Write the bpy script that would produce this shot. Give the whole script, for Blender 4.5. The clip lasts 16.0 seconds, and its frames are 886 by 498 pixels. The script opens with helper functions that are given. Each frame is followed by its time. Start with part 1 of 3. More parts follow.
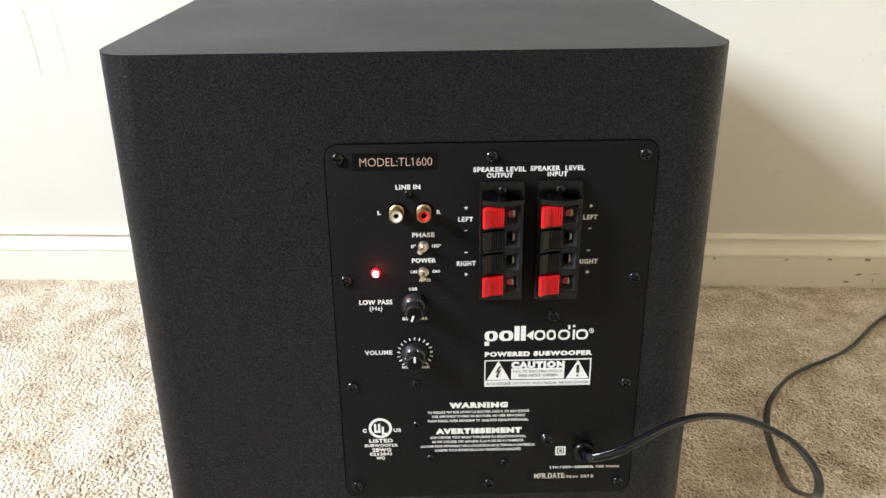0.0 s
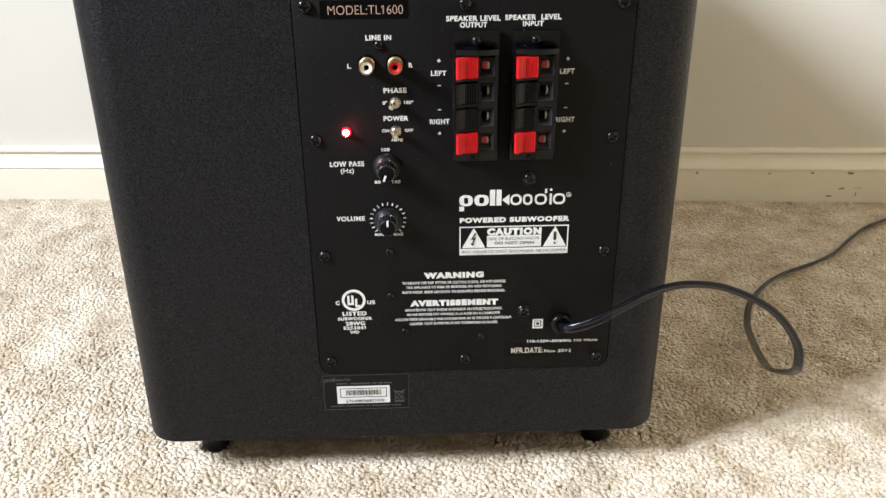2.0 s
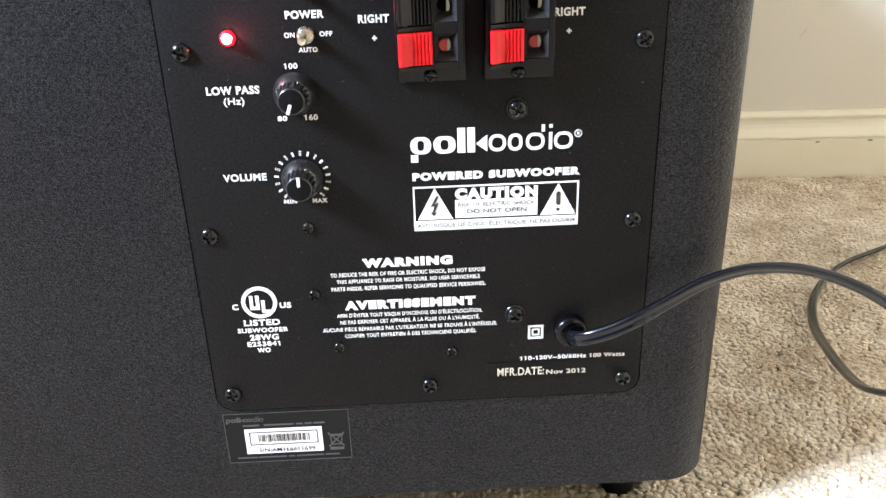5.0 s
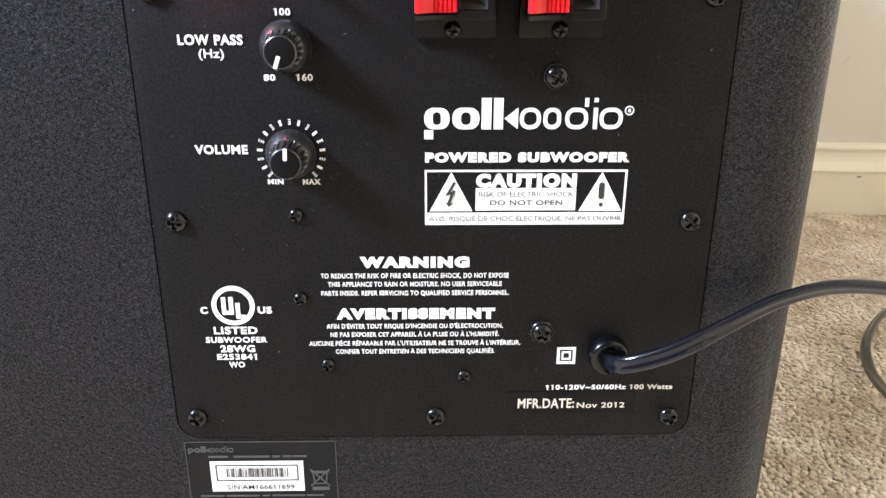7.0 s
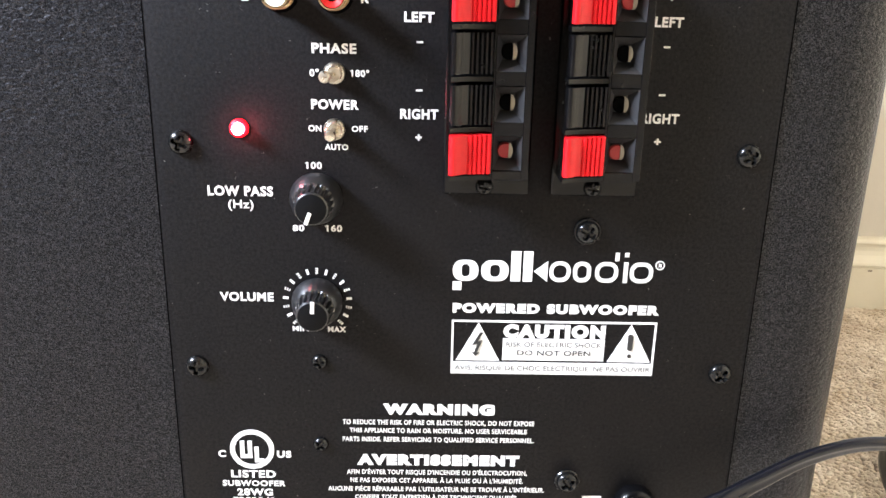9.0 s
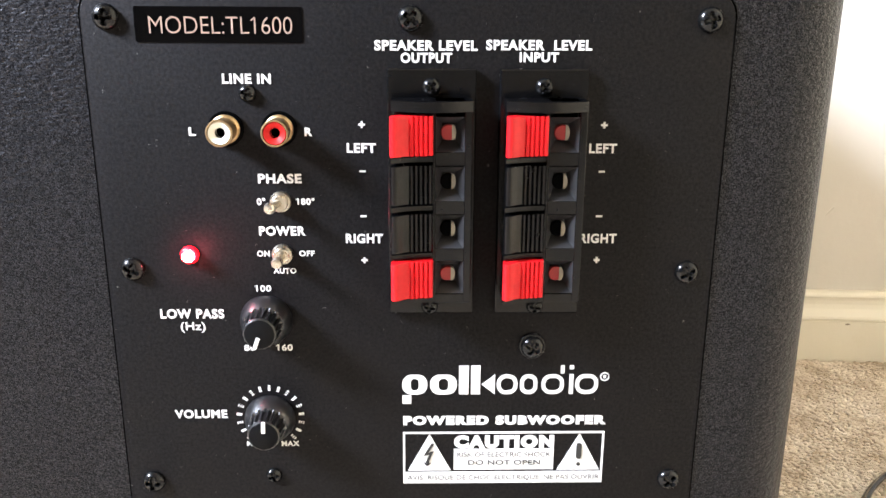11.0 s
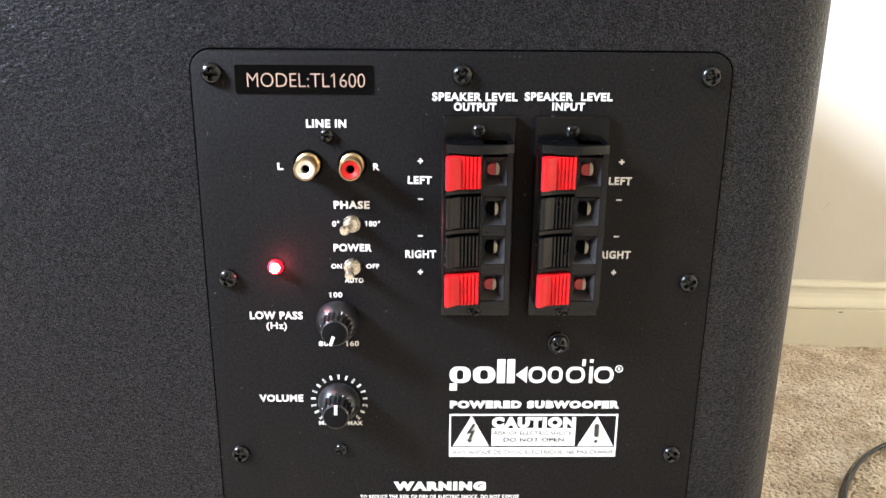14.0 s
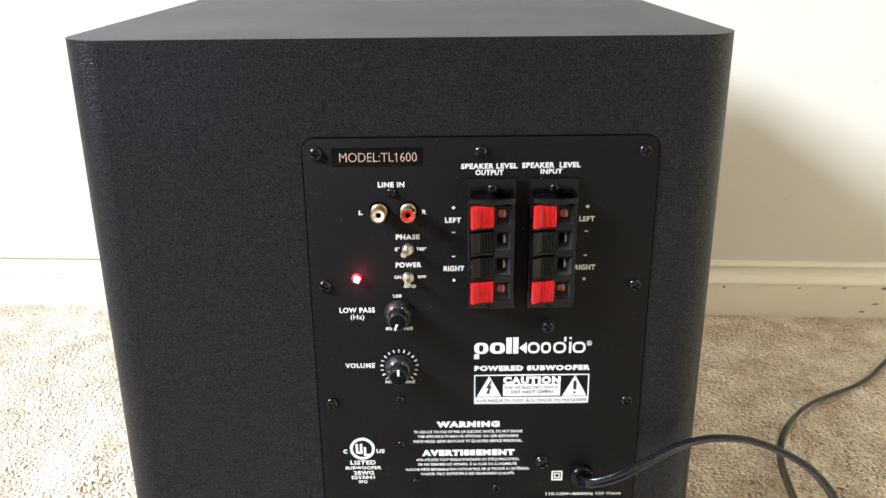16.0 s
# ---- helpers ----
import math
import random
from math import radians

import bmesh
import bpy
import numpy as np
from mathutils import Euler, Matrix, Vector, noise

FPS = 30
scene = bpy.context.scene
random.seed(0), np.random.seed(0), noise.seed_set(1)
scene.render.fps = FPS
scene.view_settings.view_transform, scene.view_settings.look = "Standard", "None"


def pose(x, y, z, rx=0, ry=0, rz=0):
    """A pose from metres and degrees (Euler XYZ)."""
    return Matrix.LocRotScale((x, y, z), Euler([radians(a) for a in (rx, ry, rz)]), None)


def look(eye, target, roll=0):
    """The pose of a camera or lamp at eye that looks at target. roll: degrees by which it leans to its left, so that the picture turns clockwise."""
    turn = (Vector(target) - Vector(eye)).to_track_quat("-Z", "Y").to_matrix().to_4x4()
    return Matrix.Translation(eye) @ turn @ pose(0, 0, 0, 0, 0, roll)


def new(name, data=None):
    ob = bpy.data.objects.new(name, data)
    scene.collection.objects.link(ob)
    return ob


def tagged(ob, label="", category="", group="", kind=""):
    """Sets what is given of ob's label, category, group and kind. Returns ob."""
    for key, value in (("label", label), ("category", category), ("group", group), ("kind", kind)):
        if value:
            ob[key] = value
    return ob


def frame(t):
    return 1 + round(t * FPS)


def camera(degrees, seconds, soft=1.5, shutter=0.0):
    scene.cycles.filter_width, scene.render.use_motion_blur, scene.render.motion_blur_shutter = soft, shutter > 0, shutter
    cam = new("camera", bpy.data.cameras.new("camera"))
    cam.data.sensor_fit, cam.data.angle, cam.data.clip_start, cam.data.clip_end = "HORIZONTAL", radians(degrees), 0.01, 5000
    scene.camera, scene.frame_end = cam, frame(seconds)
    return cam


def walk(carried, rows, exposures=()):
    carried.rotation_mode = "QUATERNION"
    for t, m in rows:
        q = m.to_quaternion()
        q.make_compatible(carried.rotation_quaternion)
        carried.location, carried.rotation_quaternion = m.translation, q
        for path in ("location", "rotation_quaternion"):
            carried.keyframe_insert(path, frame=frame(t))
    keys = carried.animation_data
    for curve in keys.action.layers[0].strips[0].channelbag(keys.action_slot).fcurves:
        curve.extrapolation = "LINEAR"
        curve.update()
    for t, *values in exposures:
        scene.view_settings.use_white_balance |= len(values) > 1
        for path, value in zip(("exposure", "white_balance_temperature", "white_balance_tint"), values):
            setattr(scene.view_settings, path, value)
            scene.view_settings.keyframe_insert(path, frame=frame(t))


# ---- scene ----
cam = camera(54.59, 16.0)
PATH = [
    (0, (-0.03189, -0.41678, 0.40949), (-0.00259, 1.42215, -0.37631), -0.65),
    (0.5, (-0.03352, -0.41821, 0.39163), (0.00269, 1.42448, -0.38502), -0.10),
    (1, (-0.03179, -0.42391, 0.37590), (0.01089, 1.41321, -0.41350), -0.21),
    (1.5, (-0.02877, -0.42833, 0.36211), (0.02502, 1.39521, -0.45752), -0.29),
    (2, (-0.02601, -0.42834, 0.35290), (0.03365, 1.37874, -0.50202), -0.51),
    (2.5, (-0.02169, -0.40604, 0.33409), (0.03461, 1.40102, -0.52111), -1.01),
    (3, (-0.01478, -0.36928, 0.31411), (0.04970, 1.43896, -0.53803), -1.49),
    (3.2, (-0.01190, -0.35682, 0.30602), (0.04580, 1.45549, -0.53790), -1.78),
    (5.3, (-0.00010, -0.28594, 0.26711), (0.04777, 1.52839, -0.57309), -1.78),
    (5.5, (0.00005, -0.28398, 0.26073), (0.04202, 1.53818, -0.56267), -1.36),
    (6, (-0.00103, -0.26218, 0.23261), (0.03085, 1.57414, -0.55918), -0.65),
    (6.5, (-0.00251, -0.24636, 0.23324), (0.02815, 1.59629, -0.54374), -0.51),
    (7, (-0.00243, -0.24344, 0.23637), (0.03648, 1.61148, -0.51045), 0.22),
    (7.5, (-0.00332, -0.24325, 0.24183), (0.04020, 1.61803, -0.48875), 0.53),
    (8, (-0.00758, -0.23878, 0.24896), (0.03425, 1.63593, -0.44653), 0.86),
    (8.5, (-0.01175, -0.23457, 0.25388), (0.02782, 1.65421, -0.40257), 1.15),
    (9, (-0.01063, -0.23035, 0.26213), (0.02903, 1.66580, -0.37272), 1.30),
    (9.5, (-0.00746, -0.22657, 0.27184), (0.03797, 1.67875, -0.33453), 1.14),
    (10, (-0.00102, -0.22623, 0.27909), (0.04786, 1.68499, -0.30817), 0.66),
    (10.2, (0.00147, -0.22685, 0.28274), (0.04548, 1.68636, -0.29835), 0.45),
    (12.3, (0.00400, -0.23273, 0.28894), (0.04985, 1.68727, -0.26920), 0.28),
    (12.5, (0.00299, -0.23370, 0.28895), (0.04902, 1.68435, -0.27584), 0.32),
    (13, (0.00152, -0.24168, 0.29228), (0.03973, 1.67223, -0.28693), 0.30),
    (13.5, (-0.00419, -0.25493, 0.30070), (0.03597, 1.65431, -0.29361), 0.49),
    (14, (-0.01049, -0.27154, 0.31268), (0.02385, 1.63089, -0.30341), 0.52),
    (14.5, (-0.01732, -0.29426, 0.32659), (0.02938, 1.59974, -0.31416), 0.33),
    (15, (-0.01796, -0.33002, 0.34725), (-0.00557, 1.55882, -0.31010), -0.47),
    (15.5, (-0.01982, -0.36416, 0.36770), (-0.01712, 1.51951, -0.30444), -0.81),
    (16, (-0.01969, -0.39659, 0.37850), (-0.01333, 1.48134, -0.30949), -0.55),
]
EXPOSURES = [(0, 0.0, 6250, 11), (1.0, 0.0, 6250, 11), (2.0, -0.15, 6250, 12), (3.0, 0.47, 6150, 11), (5.5, 0.75, 5700, 13), (7.0, 0.76, 5850, 14), (10.0, 0.93, 6000, 16), (12.5, 0.86, 6050, 16), (14.5, 0.85, 5950, 13), (15.5, 0.6, 6000, 12), (16.0, 0.35, 6000, 11)]
walk(cam, [(t, look(eye, target, roll)) for t, eye, target, roll in PATH], EXPOSURES)

# ---- world and light ----
world = bpy.data.worlds.new("sky")
scene.world = world
world.use_nodes = True
_sky = world.node_tree.nodes.new("ShaderNodeTexSky")
_sky.sky_type, _sky.sun_disc = "NISHITA", False
_sky.sun_elevation, _sky.sun_rotation = radians(35), radians(245)
_bg = world.node_tree.nodes["Background"]
_bg.inputs["Strength"].default_value = 0.1
world.node_tree.links.new(_sky.outputs[0], _bg.inputs["Color"])

YAW, BACK = -3.78, 0.4520                       # the wall's turn and the baseboard's face behind the cabinet
ROOM = pose(0, BACK + 0.013, 0, 0, 0, YAW)    # room frame: wall face at y = 0, the room towards -y
FLOOR = -0.0085                               # carpet backing
LEFT, RIGHT, FRONT, CEIL = -1.6, 0.88, -4.2, 2.42
WIN_Y, WIN_Z, WIN_W, WIN_H = -1.20, 1.46, 0.52, 0.52

lamp = bpy.data.lights.new("window_light", "AREA")
lamp.shape, lamp.size, lamp.size_y = "RECTANGLE", WIN_W, WIN_H
lamp.energy, lamp.color, lamp.spread = 58.0, (0.87, 0.94, 1.0), radians(122)
lamp_ob = new("window_light", lamp)
lamp_ob.matrix_world = ROOM @ look((LEFT - 0.05, WIN_Y, WIN_Z), (0.05, -0.36, 0.22))

# ---- materials ----


def material(name, base, rough=0.5, metal=0.0, coat=0.0, spec=0.5):
    m = bpy.data.materials.new(name)
    m.use_nodes = True
    b = m.node_tree.nodes["Principled BSDF"]
    b.inputs["Base Color"].default_value = (*base, 1)
    b.inputs["Roughness"].default_value = rough
    b.inputs["Metallic"].default_value = metal
    b.inputs["Coat Weight"].default_value = coat
    b.inputs["Specular IOR Level"].default_value = spec
    return m


def add(m, kind, **inputs):
    n = m.node_tree.nodes.new(kind)
    for k, v in inputs.items():
        n.inputs[k.replace("_", " ")].default_value = v
    return n


def wire(m, a, b):
    m.node_tree.links.new(a, b)


def coords(m, scale=1.0):
    tc = m.node_tree.nodes.new("ShaderNodeTexCoord")
    mp = m.node_tree.nodes.new("ShaderNodeMapping")
    mp.inputs["Scale"].default_value = (scale, scale, scale)
    wire(m, tc.outputs["Object"], mp.inputs["Vector"])
    return mp.outputs["Vector"]


def ramp(m, stops):
    r = m.node_tree.nodes.new("ShaderNodeValToRGB")
    while len(r.color_ramp.elements) < len(stops):
        r.color_ramp.elements.new(0.5)
    for e, (p, c) in zip(r.color_ramp.elements, stops):
        e.position, e.color = p, (*c, 1)
    return r


def noisy(m, scale, detail=4.0, rough=0.6):
    n = add(m, "ShaderNodeTexNoise", Scale=scale, Detail=detail, Roughness=rough)
    wire(m, coords(m), n.inputs["Vector"])
    return n.outputs["Fac"]


def tint(m, scale, stops, detail=4.0):
    """Base colour that varies with a noise of that scale (per metre)."""
    r = ramp(m, stops)
    wire(m, noisy(m, scale, detail), r.inputs["Fac"])
    wire(m, r.outputs["Color"], m.node_tree.nodes["Principled BSDF"].inputs["Base Color"])
    return r


def bump(m, fac, strength, distance):
    b = add(m, "ShaderNodeBump", Strength=strength, Distance=distance)
    wire(m, fac, b.inputs["Height"])
    wire(m, b.outputs["Normal"], m.node_tree.nodes["Principled BSDF"].inputs["Normal"])
    return b


def gloss(m, scale, low, high, detail=3.0):
    """Roughness that varies between low and high."""
    r = add(m, "ShaderNodeMapRange", From_Min=0.3, From_Max=0.7, To_Min=low, To_Max=high)
    wire(m, noisy(m, scale, detail), r.inputs["Value"])
    wire(m, r.outputs["Result"], m.node_tree.nodes["Principled BSDF"].inputs["Roughness"])


vinyl = material("black_vinyl_wrap", (0.012, 0.012, 0.014), 0.45, spec=0.5)
_v = add(vinyl, "ShaderNodeTexVoronoi", Scale=3100.0, Randomness=1.0)
wire(vinyl, coords(vinyl), _v.inputs["Vector"])
_r = ramp(vinyl, [(0.0, (0.0022, 0.0021, 0.0028)), (0.5, (0.0035, 0.0034, 0.0045)), (0.72, (0.0065, 0.0063, 0.0084)), (1.0, (0.020, 0.0192, 0.026))])
wire(vinyl, _v.outputs["Color"], _r.inputs["Fac"])
_mp = vinyl.node_tree.nodes.new("ShaderNodeMapping")
_mp.inputs["Scale"].default_value = (0.6, 0.6, 1.0)
wire(vinyl, coords(vinyl), _mp.inputs["Vector"])
_n = add(vinyl, "ShaderNodeTexNoise", Scale=900.0, Detail=2.0, Roughness=0.6)
wire(vinyl, _mp.outputs["Vector"], _n.inputs["Vector"])
_r2 = ramp(vinyl, [(0.36, (0.6, 0.6, 0.6)), (0.64, (1.0, 1.0, 1.0))])
wire(vinyl, _n.outputs["Fac"], _r2.inputs["Fac"])
_mx = vinyl.node_tree.nodes.new("ShaderNodeMix")
_mx.data_type, _mx.blend_type = "RGBA", "MULTIPLY"
_mx.inputs["Factor"].default_value = 1.0
wire(vinyl, _r.outputs["Color"], _mx.inputs["A"])
wire(vinyl, _r2.outputs["Color"], _mx.inputs["B"])
wire(vinyl, _mx.outputs["Result"], vinyl.node_tree.nodes["Principled BSDF"].inputs["Base Color"])
bump(vinyl, _n.outputs["Fac"], 0.8, 0.0006)
_sp = add(vinyl, "ShaderNodeMapRange", From_Min=0.25, From_Max=0.95, To_Min=0.15, To_Max=0.58)
wire(vinyl, _v.outputs["Color"], _sp.inputs["Value"])
wire(vinyl, _sp.outputs["Result"], vinyl.node_tree.nodes["Principled BSDF"].inputs["Specular IOR Level"])
gloss(vinyl, 12, 0.43, 0.48)
vinyl.node_tree.nodes["Principled BSDF"].inputs["Specular Tint"].default_value = (0.93, 0.94, 1.0, 1)

plate = material("black_painted_steel", (0.012, 0.0115, 0.011), 0.45, spec=0.19)
_r = ramp(plate, [(0.0, (0.0026, 0.0024, 0.0026)), (0.55, (0.0036, 0.0033, 0.0036)), (0.695, (0.0042, 0.0038, 0.0042)), (0.725, (0.14, 0.135, 0.125))])
wire(plate, noisy(plate, 520, 5, 0.7), _r.inputs["Fac"])
wire(plate, _r.outputs["Color"], plate.node_tree.nodes["Principled BSDF"].inputs["Base Color"])
bump(plate, noisy(plate, 1500, 3), 0.22, 0.0003)
gloss(plate, 45, 0.54, 0.64)
_sp = add(plate, "ShaderNodeMapRange", From_Min=0.3, From_Max=0.7, To_Min=0.08, To_Max=0.25)
wire(plate, noisy(plate, 1100, 4, 0.7), _sp.inputs["Value"])
wire(plate, _sp.outputs["Result"], plate.node_tree.nodes["Principled BSDF"].inputs["Specular IOR Level"])
plate.node_tree.nodes["Principled BSDF"].inputs["Specular Tint"].default_value = (1.0, 0.96, 0.97, 1)

ink = material("white_print", (0.8, 0.8, 0.78), 0.6)
tint(ink, 700, [(0.3, (0.72, 0.72, 0.70)), (0.7, (0.84, 0.84, 0.82))])
black_ink = material("black_print", (0.02, 0.02, 0.02), 0.6)
grey_ink = material("grey_print", (0.06, 0.06, 0.06), 0.5)
copper_ink = material("pale_copper_foil_print", (0.62, 0.45, 0.38), 0.35, 0.6)
cream_ink = material("cream_print", (0.62, 0.58, 0.48), 0.5)
sticker_black = material("glossy_black_sticker", (0.0022, 0.0021, 0.0022), 0.12, spec=0.13)
gloss(sticker_black, 40, 0.08, 0.2)
date_film = material("dark_satin_sticker", (0.005, 0.0042, 0.0038), 0.35, spec=0.12)
label_film = material("charcoal_label_film", (0.006, 0.006, 0.0068), 0.4, spec=0.18)
label_white = material("white_label_paper", (0.78, 0.78, 0.8), 0.55)
screw_black = material("black_oxide_steel", (0.005, 0.005, 0.005), 0.22, 0.0, spec=0.36)
gloss(screw_black, 900, 0.14, 0.3)
knob_black = material("black_knob_plastic", (0.007, 0.0072, 0.008), 0.3, spec=0.95)
gloss(knob_black, 500, 0.28, 0.36)
terminal_black = material("black_moulded_plastic", (0.0022, 0.0022, 0.0026), 0.25, spec=0.30)
bump(terminal_black, noisy(terminal_black, 3000, 2), 0.15, 0.0002)
gloss(terminal_black, 300, 0.2, 0.28)
knob_face = material("matt_black_knob_face", (0.0045, 0.0043, 0.0046), 0.55, spec=0.08)
bump(knob_face, noisy(knob_face, 2500, 2), 0.1, 0.0002)
lever_red = material("red_moulded_plastic", (0.62, 0.008, 0.012), 0.36, spec=0.32)
tint(lever_red, 250, [(0.3, (0.54, 0.006, 0.009)), (0.7, (0.66, 0.010, 0.014))])
port_red = material("dark_red_plastic", (0.3, 0.015, 0.015), 0.45)
funnel_black = material("satin_black_plastic", (0.016, 0.016, 0.018), 0.45, spec=0.6)
gloss(funnel_black, 600, 0.4, 0.55)
gold = material("gold_plated_brass", (0.52, 0.37, 0.20), 0.42, 1.0)
gloss(gold, 900, 0.34, 0.52)
nickel = material("nickel_plated_steel", (0.60, 0.55, 0.46), 0.3, 1.0)
gloss(nickel, 900, 0.22, 0.4)
contact_steel = material("dull_nickel_contact", (0.30, 0.27, 0.22), 0.5, 0.6)
gloss(contact_steel, 900, 0.45, 0.65)
jack_white = material("ivory_plastic", (0.78, 0.75, 0.64), 0.4)
jack_red = material("jack_red_plastic", (0.55, 0.015, 0.012), 0.5, spec=0.2)
rubber = material("black_rubber", (0.008, 0.008, 0.008), 0.5, spec=0.25)
cord_pvc = material("charcoal_pvc_cord", (0.0045, 0.005, 0.0075), 0.2, spec=0.42)
gloss(cord_pvc, 120, 0.14, 0.20)

gap_black = material("dark_gap", (0.002, 0.002, 0.002), 0.9, spec=0.0)

led_core = bpy.data.materials.new("lit_red_diode")
led_core.use_nodes = True
_n = led_core.node_tree.nodes["Principled BSDF"]
_n.inputs["Base Color"].default_value = (0.5, 0.01, 0.02, 1)
_n.inputs["Emission Color"].default_value = (1.0, 0.13, 0.14, 1)
_n.inputs["Emission Strength"].default_value = 130.0
led_lens = bpy.data.materials.new("glowing_red_lens")
led_lens.use_nodes = True
_n = led_lens.node_tree.nodes["Principled BSDF"]
_n.inputs["Base Color"].default_value = (0.5, 0.005, 0.02, 1)
_n.inputs["Emission Color"].default_value = (1.0, 0.001, 0.003, 1)
_n.inputs["Emission Strength"].default_value = 3.0

paint = material("cream_wall_paint", (0.78, 0.75, 0.69), 0.6)
tint(paint, 5, [(0.3, (0.68, 0.645, 0.575)), (0.7, (0.72, 0.685, 0.62))])
bump(paint, noisy(paint, 130, 5, 0.6), 0.12, 0.002)
trim_paint = material("ivory_trim_paint", (0.78, 0.74, 0.63), 0.38)
tint(trim_paint, 14, [(0.3, (0.86, 0.81, 0.67)), (0.7, (0.89, 0.85, 0.73))])
bump(trim_paint, noisy(trim_paint, 160, 3), 0.08, 0.002)
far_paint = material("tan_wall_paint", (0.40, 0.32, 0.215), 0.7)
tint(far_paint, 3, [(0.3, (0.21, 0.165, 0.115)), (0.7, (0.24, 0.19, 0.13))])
side_paint = material("warm_cream_wall_paint", (0.8, 0.68, 0.48), 0.7)
tint(side_paint, 3, [(0.3, (0.85, 0.725, 0.51)), (0.7, (0.88, 0.76, 0.55))])
ceiling_paint = material("ceiling_paint", (0.50, 0.44, 0.35), 0.8)
tint(ceiling_paint, 3, [(0.3, (0.76, 0.67, 0.52)), (0.7, (0.80, 0.71, 0.56))])
scuff = material("dark_scuff", (0.20, 0.165, 0.115), 0.7)
tint(scuff, 600, [(0.35, (0.20, 0.165, 0.115)), (0.65, (0.50, 0.44, 0.33))])

carpet = material("beige_carpet_yarn", (0.5, 0.42, 0.33), 0.95, spec=0.15)
_geo = carpet.node_tree.nodes.new("ShaderNodeNewGeometry")
_r1 = ramp(carpet, [(0.0, (0.66, 0.575, 0.465)), (0.5, (0.75, 0.665, 0.555)), (1.0, (0.84, 0.765, 0.665))])
wire(carpet, _geo.outputs["Random Per Island"], _r1.inputs["Fac"])
_r2 = ramp(carpet, [(0.38, (0.70, 0.635, 0.555)), (0.60, (1.0, 0.985, 0.96))])
wire(carpet, noisy(carpet, 27, 6, 0.68), _r2.inputs["Fac"])
_mx = carpet.node_tree.nodes.new("ShaderNodeMix")
_mx.data_type, _mx.blend_type = "RGBA", "MULTIPLY"
_mx.inputs["Factor"].default_value = 1.0
wire(carpet, _r1.outputs["Color"], _mx.inputs["A"])
wire(carpet, _r2.outputs["Color"], _mx.inputs["B"])
wire(carpet, _mx.outputs["Result"], carpet.node_tree.nodes["Principled BSDF"].inputs["Base Color"])
backing = material("carpet_backing", (0.38, 0.31, 0.23), 1.0, spec=0.1)
tint(backing, 160, [(0.3, (0.55, 0.46, 0.35)), (0.7, (0.70, 0.60, 0.48))])
bump(backing, noisy(backing, 220, 3), 0.8, 0.006)

# ---- building helpers ----


def finish(bm, mat, name, smooth=0.0):
    bmesh.ops.recalc_face_normals(bm, faces=bm.faces)
    me = bpy.data.meshes.new(name)
    bm.to_mesh(me)
    bm.free()
    me.materials.append(mat)
    if smooth:
        me.shade_smooth()
        me.set_sharp_from_angle(angle=radians(smooth))
    return me


def part(name, bm, mat, parent=None, label="", smooth=0.0):
    """Links a bmesh as one mesh object, under a thing or a part."""
    ob = new(name, bm if isinstance(bm, bpy.types.Mesh) else finish(bm, mat, name, smooth))
    ob.parent = parent
    if label:
        ob["label"] = label
    return ob


def thing(name, label, category, at=(0, 0, 0), group=""):
    ob = new(name)
    ob.location = at
    ob.empty_display_size = 0.02
    return tagged(ob, label, category, group)


def box_into(bm, x0, x1, y0, y1, z0, z1, bevel=0.0, segments=2):
    m = Matrix.LocRotScale(((x0 + x1) / 2, (y0 + y1) / 2, (z0 + z1) / 2), None, (x1 - x0, y1 - y0, z1 - z0))
    made = bmesh.ops.create_cube(bm, size=1, matrix=m)["verts"]
    if bevel:
        edges = list({e for v in made for e in v.link_edges})
        bmesh.ops.bevel(bm, geom=edges, offset=bevel, segments=segments, profile=0.5, affect="EDGES")


def slab(outline, y0, y1, bm=None):
    """A prism whose outline is given in x and z, from y0 (back) to y1 (front)."""
    bm = bm or bmesh.new()
    a = [bm.verts.new((x, y0, z)) for x, z in outline]
    b = [bm.verts.new((x, y1, z)) for x, z in outline]
    bm.faces.new(a), bm.faces.new(b)
    for i in range(len(a)):
        j = (i + 1) % len(a)
        bm.faces.new((a[i], a[j], b[j], b[i]))
    return bm


def rounded(x0, x1, z0, z1, r, n=6):
    out = []
    for cx, cz, s in ((x1 - r, z1 - r, 0), (x0 + r, z1 - r, 90), (x0 + r, z0 + r, 180), (x1 - r, z0 + r, 270)):
        for i in range(n + 1):
            a = radians(s + 90 * i / n)
            out.append((cx + r * math.cos(a), cz + r * math.sin(a)))
    return out


def lathe(profile, n=32, bm=None, cx=0.0, cz=0.0, rib=0.0, ribs=0, rib_rows=()):
    """Turns rows of (radius, y) about the y axis at cx, cz; rows named in rib_rows are fluted."""
    bm = bm or bmesh.new()
    rows = []
    for k, (r, y) in enumerate(profile):
        if r < 1e-7:
            rows.append([bm.verts.new((cx, y, cz))])
            continue
        row = []
        for i in range(n):
            a = 2 * math.pi * i / n
            q = r - (rib if k in rib_rows and (i * ribs * 2 // n) % 2 else 0.0)
            row.append(bm.verts.new((cx + q * math.cos(a), y, cz + q * math.sin(a))))
        rows.append(row)
    for a, b in zip(rows, rows[1:]):
        for i in range(n):
            j = (i + 1) % n
            if len(a) == 1 and len(b) == 1:
                continue
            if len(a) == 1:
                bm.faces.new((a[0], b[j], b[i]))
            elif len(b) == 1:
                bm.faces.new((a[i], a[j], b[0]))
            else:
                bm.faces.new((a[i], a[j], b[j], b[i]))
    return bm


